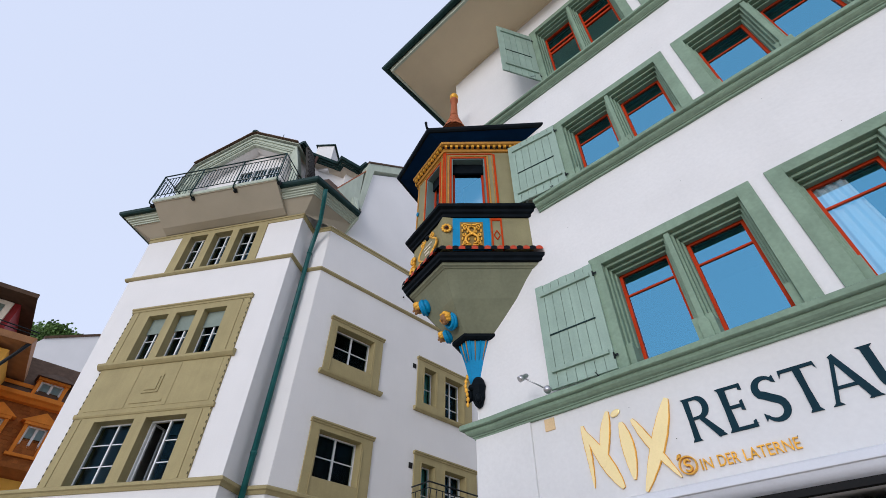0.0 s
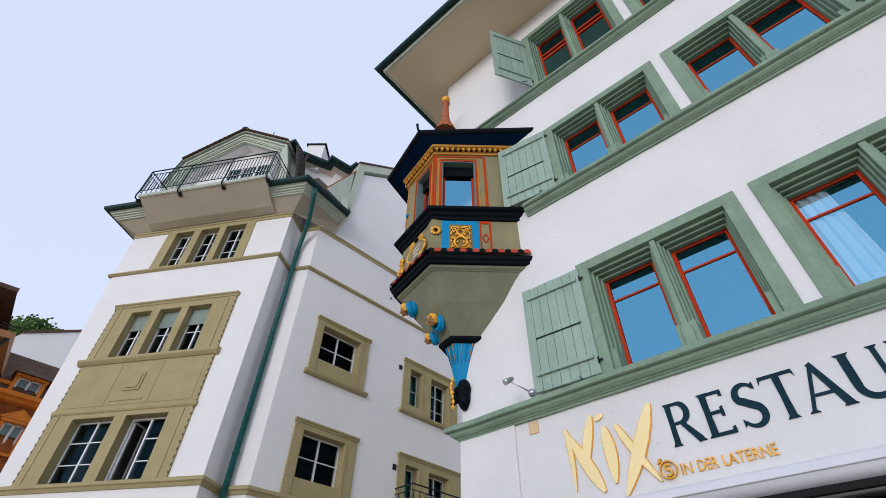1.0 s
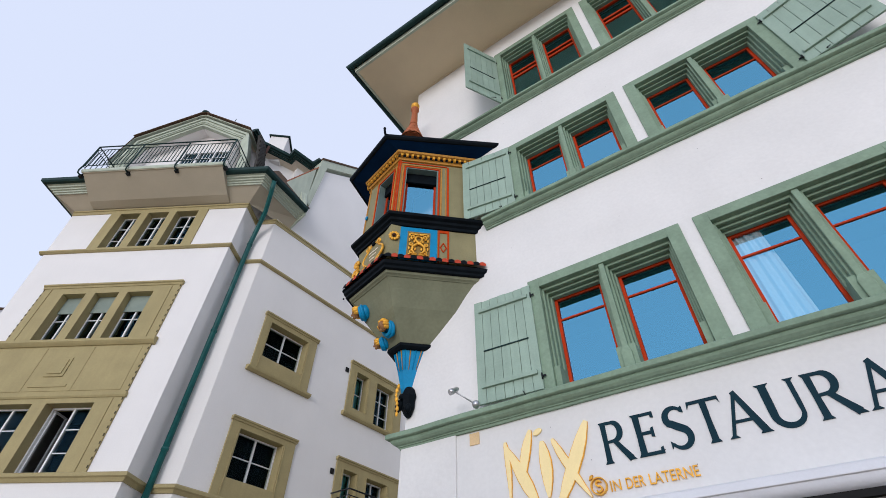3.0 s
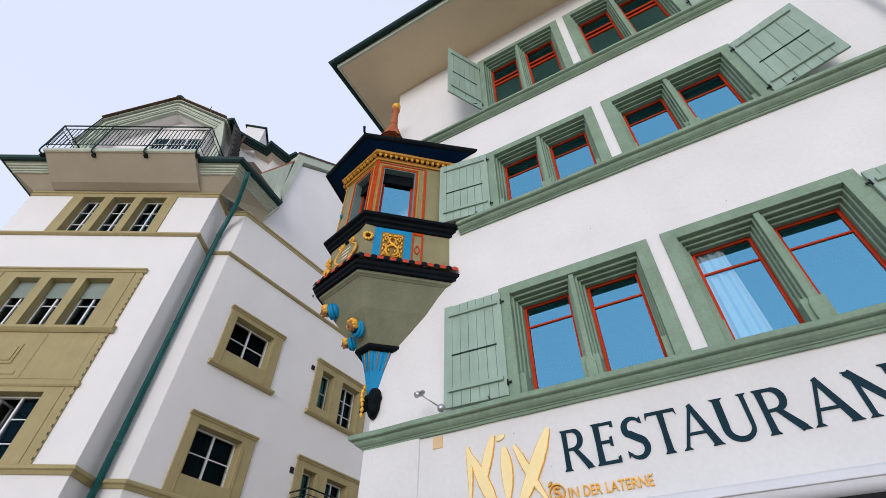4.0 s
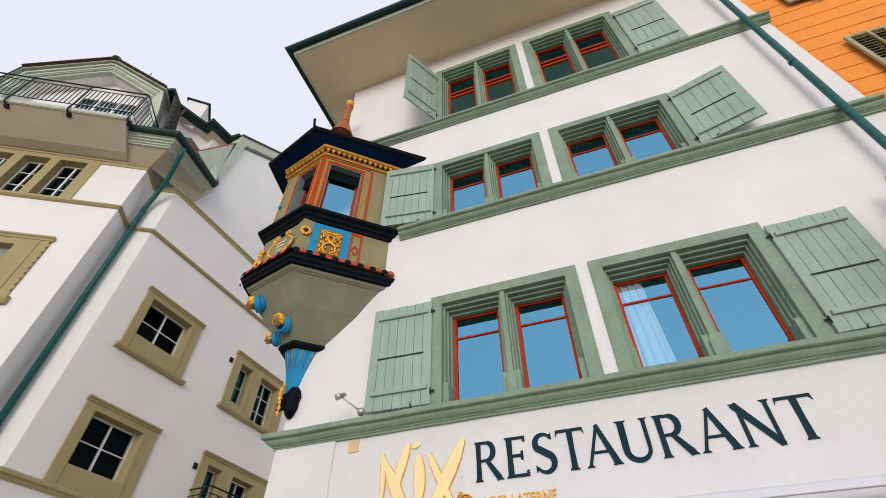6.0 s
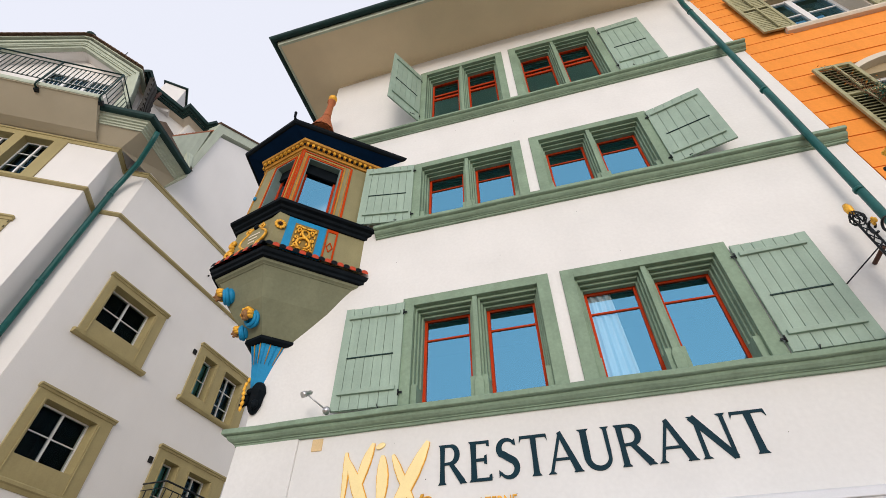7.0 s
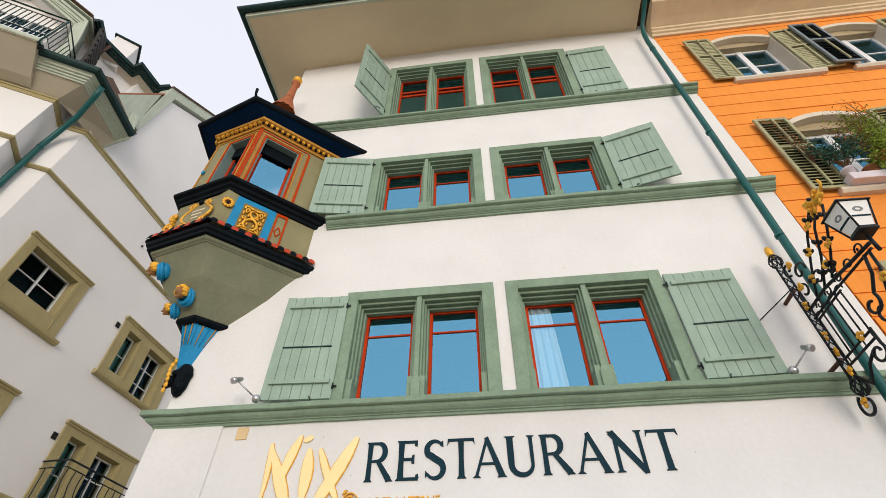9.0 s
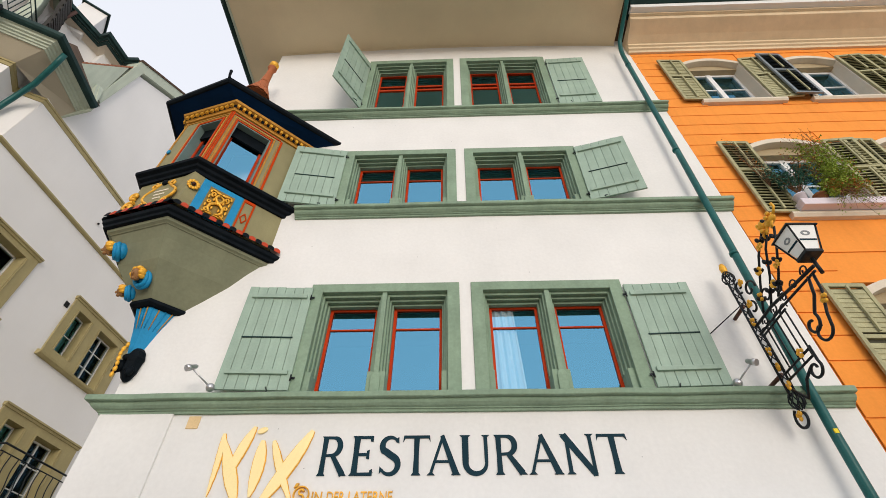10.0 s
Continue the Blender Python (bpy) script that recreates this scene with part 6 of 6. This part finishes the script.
for y, z in ((-0.26, 4.55), (-0.25, 4.2), (-0.25, 4.02), (-0.26, 3.82), (-0.20, 3.55), (-0.36, 4.72), (-0.40, 4.98), (-0.55, 4.66), (-0.72, 4.86), (-0.92, 5.02), (-0.98, 4.72), (-1.2, 4.12), (-0.62, 3.95), (-0.8, 4.62)):
    lf = MB()
    for k in range(5):
        a = 2 * math.pi * k / 5 + rnd.random()
        lf.ball((BX - 0.02 + 0.01 * rnd.random(), y + 0.028 * math.cos(a), z + 0.028 * math.sin(a)), (0.014, 0.022, 0.022), 7, 4)
    part("gilded_leaf", lf, GOLD, br, "gilded leaf rosette")
lion = MB().ball((BX, -1.20, 5.10), (0.04, 0.09, 0.045), 10, 7).ball((BX - 0.01, -1.11, 5.14), (0.042, 0.045, 0.05), 10, 7).tube([(BX, -1.28, 5.11), (BX, -1.34, 5.16), (BX, -1.33, 5.21)], [0.016, 0.012, 0.016], 6)
for k in range(16):
    lion.ball((BX + rnd.uniform(-0.05, 0.05), -1.12 + rnd.uniform(-0.13, 0.05), 5.10 + rnd.uniform(-0.05, 0.06)), (0.02, 0.026, 0.022), 7, 4)
for y in (-1.08, -1.14, -1.24):
    lion.tube([(BX, y, 5.09), (BX - 0.02, y + 0.03, 5.04), (BX - 0.01, y + 0.05, 5.02)], [0.018, 0.012, 0.016], 6)
part("gilded_crest", lion, GOLD, br, "gilded crest")
part("stay_rod", MB().tube([(2.60, 0.0, 4.55), (BX, -0.30, 4.80)], 0.006, 6).ball((2.60, -0.01, 4.55), 0.014, 6, 4), IRON, br)

lamp = thing("wall_lantern", "black tapered lantern with milky panes on an iron bracket", "lantern", pose(BX, -1.33, 4.49, 0, 0, 1))
LB, LT, LH = 0.068, 0.124, 0.27
for k in range(4):
    m = pose(0, 0, 0, 0, 0, 90 * k)
    pane_ = part("milky_pane", MB().rows([[(-LB + 0.01, -LB, 0.02), (LB - 0.01, -LB, 0.02), (LT - 0.01, -LT, LH), (-LT + 0.01, -LT, LH)], [(-LB + 0.01, -LB + 0.006, 0.02), (LB - 0.01, -LB + 0.006, 0.02), (LT - 0.01, -LT + 0.006, LH), (-LT + 0.01, -LT + 0.006, LH)]]), MILK, lamp, "milky white pane with a plain mark", m)
    def on(u, v, d=-0.003):
        hw = -(LB + (LT - LB) * v)
        return (u, hw + d, 0.02 + (LH - 0.02) * v)
    part("mark_ring", MB().rows([[on(rr * math.cos(a), 0.66 + rr * 2.4 * math.sin(a), d) for rr, d in ((0.022, -0.004), (0.042, -0.004), (0.042, 0.001), (0.022, 0.001))] for a in [2 * math.pi * i / 18 for i in range(18)]], loop=True), mat("grey_mark", (0.25, 0.27, 0.28), 0.6), pane_)
    part("script_bar", MB().rows([[on(-0.075, 0.36, -0.004), on(0.075, 0.36, -0.004), on(0.075, 0.42, -0.004), on(-0.075, 0.42, -0.004)], [on(-0.075, 0.36, 0.001), on(0.075, 0.36, 0.001), on(0.075, 0.42, 0.001), on(-0.075, 0.42, 0.001)]]), INK, pane_)
    part("corner_post", MB().tube([(-LB, -LB, 0), (-LT, -LT, LH)], 0.008, 6), IRON, lamp, m=m)
part("bottom", MB().box(-LB - 0.01, LB + 0.01, -LB - 0.01, LB + 0.01, -0.015, 0.02), IRON, lamp, bevel=0.006)
part("roof", MB().rows([[(-s, -s, z), (s, -s, z), (s, s, z), (-s, s, z)] for s, z in ((LT + 0.018, LH), (LT + 0.016, LH + 0.012), (0.09, LH + 0.07), (0.05, LH + 0.10), (0.02, LH + 0.12))]), IRON, lamp, "black lantern roof", bevel=0.004)
part("stem", MB().tube([(0, 0, -0.03), (0, 0, -0.20)], 0.016, 8), IRON, lamp)

# ---- things far down the street ----
FM = pose(-22.0, -4.32, 0, 0, 0, 87)
brown = thing("shingled_house", "brown shingled house with orange cornice and dormer windows", "house", FM)
part("wall", MB().box(-3.0, 5.0, 0.3, 8, 0, 6.9), YELLOW, brown)
part("lower_cornice", MB().sweep([(-3, 0.3), (5, 0.3)], [(-0.05, 6.55), (0.15, 6.6), (0.4, 6.8), (0.4, 6.95), (-0.05, 6.95)]), BROWNWOOD, brown, "dark brown lower cornice")
part("mansard", MB().rows([[(-3, 0.1, 6.95), (5, 0.1, 6.95), (5, 7, 6.95), (-3, 7, 6.95)], [(-3, 0.55, 9.0), (5, 0.55, 9.0), (5, 7, 9.0), (-3, 7, 9.0)]]), BROWNWOOD, brown, "steep brown shingled storey")
sh = MB()
for r_ in range(15):
    z = 6.98 + r_ * 0.138
    y = 0.1 + 0.45 * (z - 6.95) / 2.05
    for k in range(34):
        x = -0.6 + 0.14 * k + 0.07 * (r_ % 2)
        sh.rows([[(x, y - 0.03, z), (x + 0.066, y - 0.035, z - 0.03), (x + 0.132, y - 0.03, z), (x + 0.132, y + 0.02, z + 0.15), (x, y + 0.02, z + 0.15)], [(x, y - 0.01, z), (x + 0.066, y - 0.01, z - 0.03), (x + 0.132, y - 0.01, z), (x + 0.132, y + 0.04, z + 0.15), (x, y + 0.04, z + 0.15)]])
o = part("shingles", sh, BROWNWOOD, brown, "rows of rounded brown shingles")
tagged(o, kind="stuff")
part("upper_cornice", MB().sweep([(-3, 0.5), (5, 0.5)], [(-0.05, 8.95), (0.12, 9.0), (0.2, 9.1), (0.3, 9.15), (0.3, 9.28), (-0.05, 9.28)]), WARMTRIM, brown, "orange moulded cornice")
part("roof", MB().rows([[(-3, 0.35, 9.3), (3.2, 0.35, 9.3), (3.0, 1.9, 11.2), (-3, 1.9, 11.2)], [(-3, 0.35, 9.2), (3.2, 0.35, 9.2), (3.0, 8, 9.2), (-3, 8, 11.2)]]), ROOFTILE, brown, "dark brown tiled roof")
part("snow_guard", MB().box(-0.1, 1.55, 0.52, 0.55, 9.55, 9.68), WARMTRIM, brown, "lattice snow guard")


def far_window(x, z, w, h, y, pediment):
    g = MB().box(x - w / 2 - 0.12, x - w / 2, y - 0.25, y + 0.4, z, z + h).box(x + w / 2, x + w / 2 + 0.12, y - 0.25, y + 0.4, z, z + h).box(x - w / 2 - 0.2, x + w / 2 + 0.2, y - 0.3, y + 0.4, z - 0.1, z).box(x - w / 2 - 0.15, x + w / 2 + 0.15, y - 0.3, y + 0.4, z + h, z + h + 0.1)
    if pediment:
        g.prism([(x - w / 2 - 0.28, z + h + 0.1), (x + w / 2 + 0.28, z + h + 0.1), (x, z + h + 0.48)], y - 0.32, y + 0.5)
    d = part("dormer_window", g, WARMTRIM, brown, "orange-framed dormer window", bevel=0.01)
    part("casement", MB().box(x - w / 2, x - w / 2 + 0.06, y - 0.12, y - 0.08, z, z + h).box(x + w / 2 - 0.06, x + w / 2, y - 0.12, y - 0.08, z, z + h).box(x - 0.04, x + 0.04, y - 0.12, y - 0.08, z, z + h).box(x - w / 2, x + w / 2, y - 0.12, y - 0.08, z, z + 0.05).box(x - w / 2, x + w / 2, y - 0.12, y - 0.08, z + h - 0.05, z + h), WHITEFRAME, d)
    part("pane", sheet(x - w / 2, x + w / 2, y - 0.085, z, z + h, PANE_DARK), None, d, shadow=False)
    # white sheet that stands in for bright sky reflected in the pane
    part("backing", MB().box(x - w / 2, x + w / 2, y - 0.07, y - 0.05, z, z + h), CURTAIN, d)


far_window(1.02, 7.3, 0.62, 0.95, 0.35, True)
far_window(-0.25, 7.3, 0.62, 0.95, 0.35, True)
far_window(2.35, 7.3, 0.62, 0.95, 0.35, True)
far_window(2.05, 9.35, 0.75, 0.55, 0.65, False)
part("dormer_roof", MB().rows([[(1.45, 0.2, 9.98), (2.7, 0.2, 9.98), (2.7, 1.8, 10.1), (1.45, 1.8, 10.1)], [(1.9, 0.6, 10.3), (2.3, 0.6, 10.3), (2.3, 1.8, 10.5), (1.9, 1.8, 10.5)]]), ROOFTILE, brown, "dormer roof")
far_window(0.0, 9.5, 0.6, 0.55, 0.75, False)

EAVEWOOD = mat("brown_painted_eave", (0.34, 0.17, 0.075), 0.7, vary=0.2, scale=3)
gold_h = thing("yellow_house", "yellow plastered house with red-trimmed eaves", "house", pose(-20.0, -4.32, 0, 0, 0, 80))
part("wall", MB().box(-6.0, 0.25, 0, 6, 0, 9.6), YELLOW, gold_h)
part("lower_eave", MB().rows([[(-6, -0.55, 9.75), (0.75, -0.55, 9.75), (0.75, 5, 9.75), (-6, 5, 9.75)], [(-6, -0.6, 9.95), (0.8, -0.6, 9.95), (0.6, 1, 10.6), (-6, 1, 10.6)]]), EAVEWOOD, gold_h, "brown lower eave")
part("upper_wall", MB().box(-6, -0.32, 0.35, 6, 9.9, 11.5), mat("deep_red_paint", (0.28, 0.02, 0.02), 0.6), gold_h, "deep red upper wall")
w2 = part("window", MB().box(-1.6, -0.5, 0.25, 0.36, 10.15, 11.3), CREAM, gold_h, "cream-framed window")
part("pane", sheet(-1.45, -0.68, 0.24, 10.3, 11.15, PANE_DARK), None, w2)
part("upper_eave", MB().rows([[(-6, -0.5, 11.35), (0.1, -0.5, 11.35), (0.1, 5, 11.35), (-6, 5, 11.35)], [(-6, -0.5, 11.5), (0.1, -0.5, 11.5), (-0.4, 2.5, 12.8), (-6, 2.5, 12.8)]]), ROOFTILE, gold_h, "brown tiled upper roof")
part("downpipe", MB().tube([(0.7, -0.5, 9.8), (0.45, -0.2, 9.4), (0.2, -0.08, 8.9), (0.2, -0.08, 0)], 0.06, 8), IRON, gold_h)
part("snow_rail", MB().tube([(-1, -0.2, 10.3), (0.7, -0.2, 10.2)], 0.02, 6).tube([(-1, -0.2, 10.42), (0.7, -0.2, 10.32)], 0.02, 6), IRON, gold_h)

white = thing("white_gable_house", "tall plain white house far behind the roofs", "house", pose(-45.0, -4.32, 0, 0, 0, 90))
part("wall", MB().prism([(-1.5, 0), (12, 0), (12, 24.5), (5.2, 23.2), (1.9, 21.4), (1.0, 20.0), (-1.5, 17.5)], 0, 8), PLASTER_L, white)
part("coping", MB().prism([(1.9, 21.4), (5.2, 23.2), (12, 24.5), (12, 24.7), (5.2, 23.4), (1.85, 21.6)], -0.1, 8), ROOFTILE, white)


def tree(at, height, crown, seed, label):
    rnd = random.Random(seed)
    t = thing("tree", label, "tree", pose(*at))
    part("trunk", MB().tube([(0, 0, 0), (0.1, 0, height * 0.4), (0, 0.1, height * 0.8)], [0.45, 0.32, 0.1], 10), TWIG, t)
    for k in range(7):
        a = k * 0.9
        part("limb", MB().tube([(0, 0, height * 0.5), (crown * 0.4 * math.cos(a), crown * 0.4 * math.sin(a), height * 0.7), (crown * 0.8 * math.cos(a), crown * 0.8 * math.sin(a), height * 0.82)], [0.16, 0.1, 0.04], 6), TWIG, t)
    lf = MB()
    for k in range(60):
        a, b = rnd.uniform(0, 6.28), rnd.uniform(-0.5, 1.0)
        r = crown * math.sqrt(1 - b * b * 0.8) * rnd.uniform(0.3, 1.0)
        c = Vector((r * math.cos(a), r * math.sin(a), height * 0.8 + b * crown * 0.6))
        for i in range(110):
            p = c + Vector((rnd.gauss(0, 0.5), rnd.gauss(0, 0.5), rnd.gauss(0, 0.35)))
            d = Vector((rnd.gauss(0, 1), rnd.gauss(0, 1), rnd.gauss(0, 1))).normalized() * 0.28
            s = d.orthogonal() * 0.45
            lf.face([p, p + d * 0.5 + s, p + d, p + d * 0.5 - s])
    o = new("crown", mesh_of("crown", lf, LEAF, False))
    o.parent = t
    return t


tree((-60, -1.0, 0), 34.2, 2.7, 1, "dark green tree on the slope behind the roofs")
tree((-60, 3.6, 0), 34.6, 2.0, 2, "dark green tree on the slope behind the roofs")
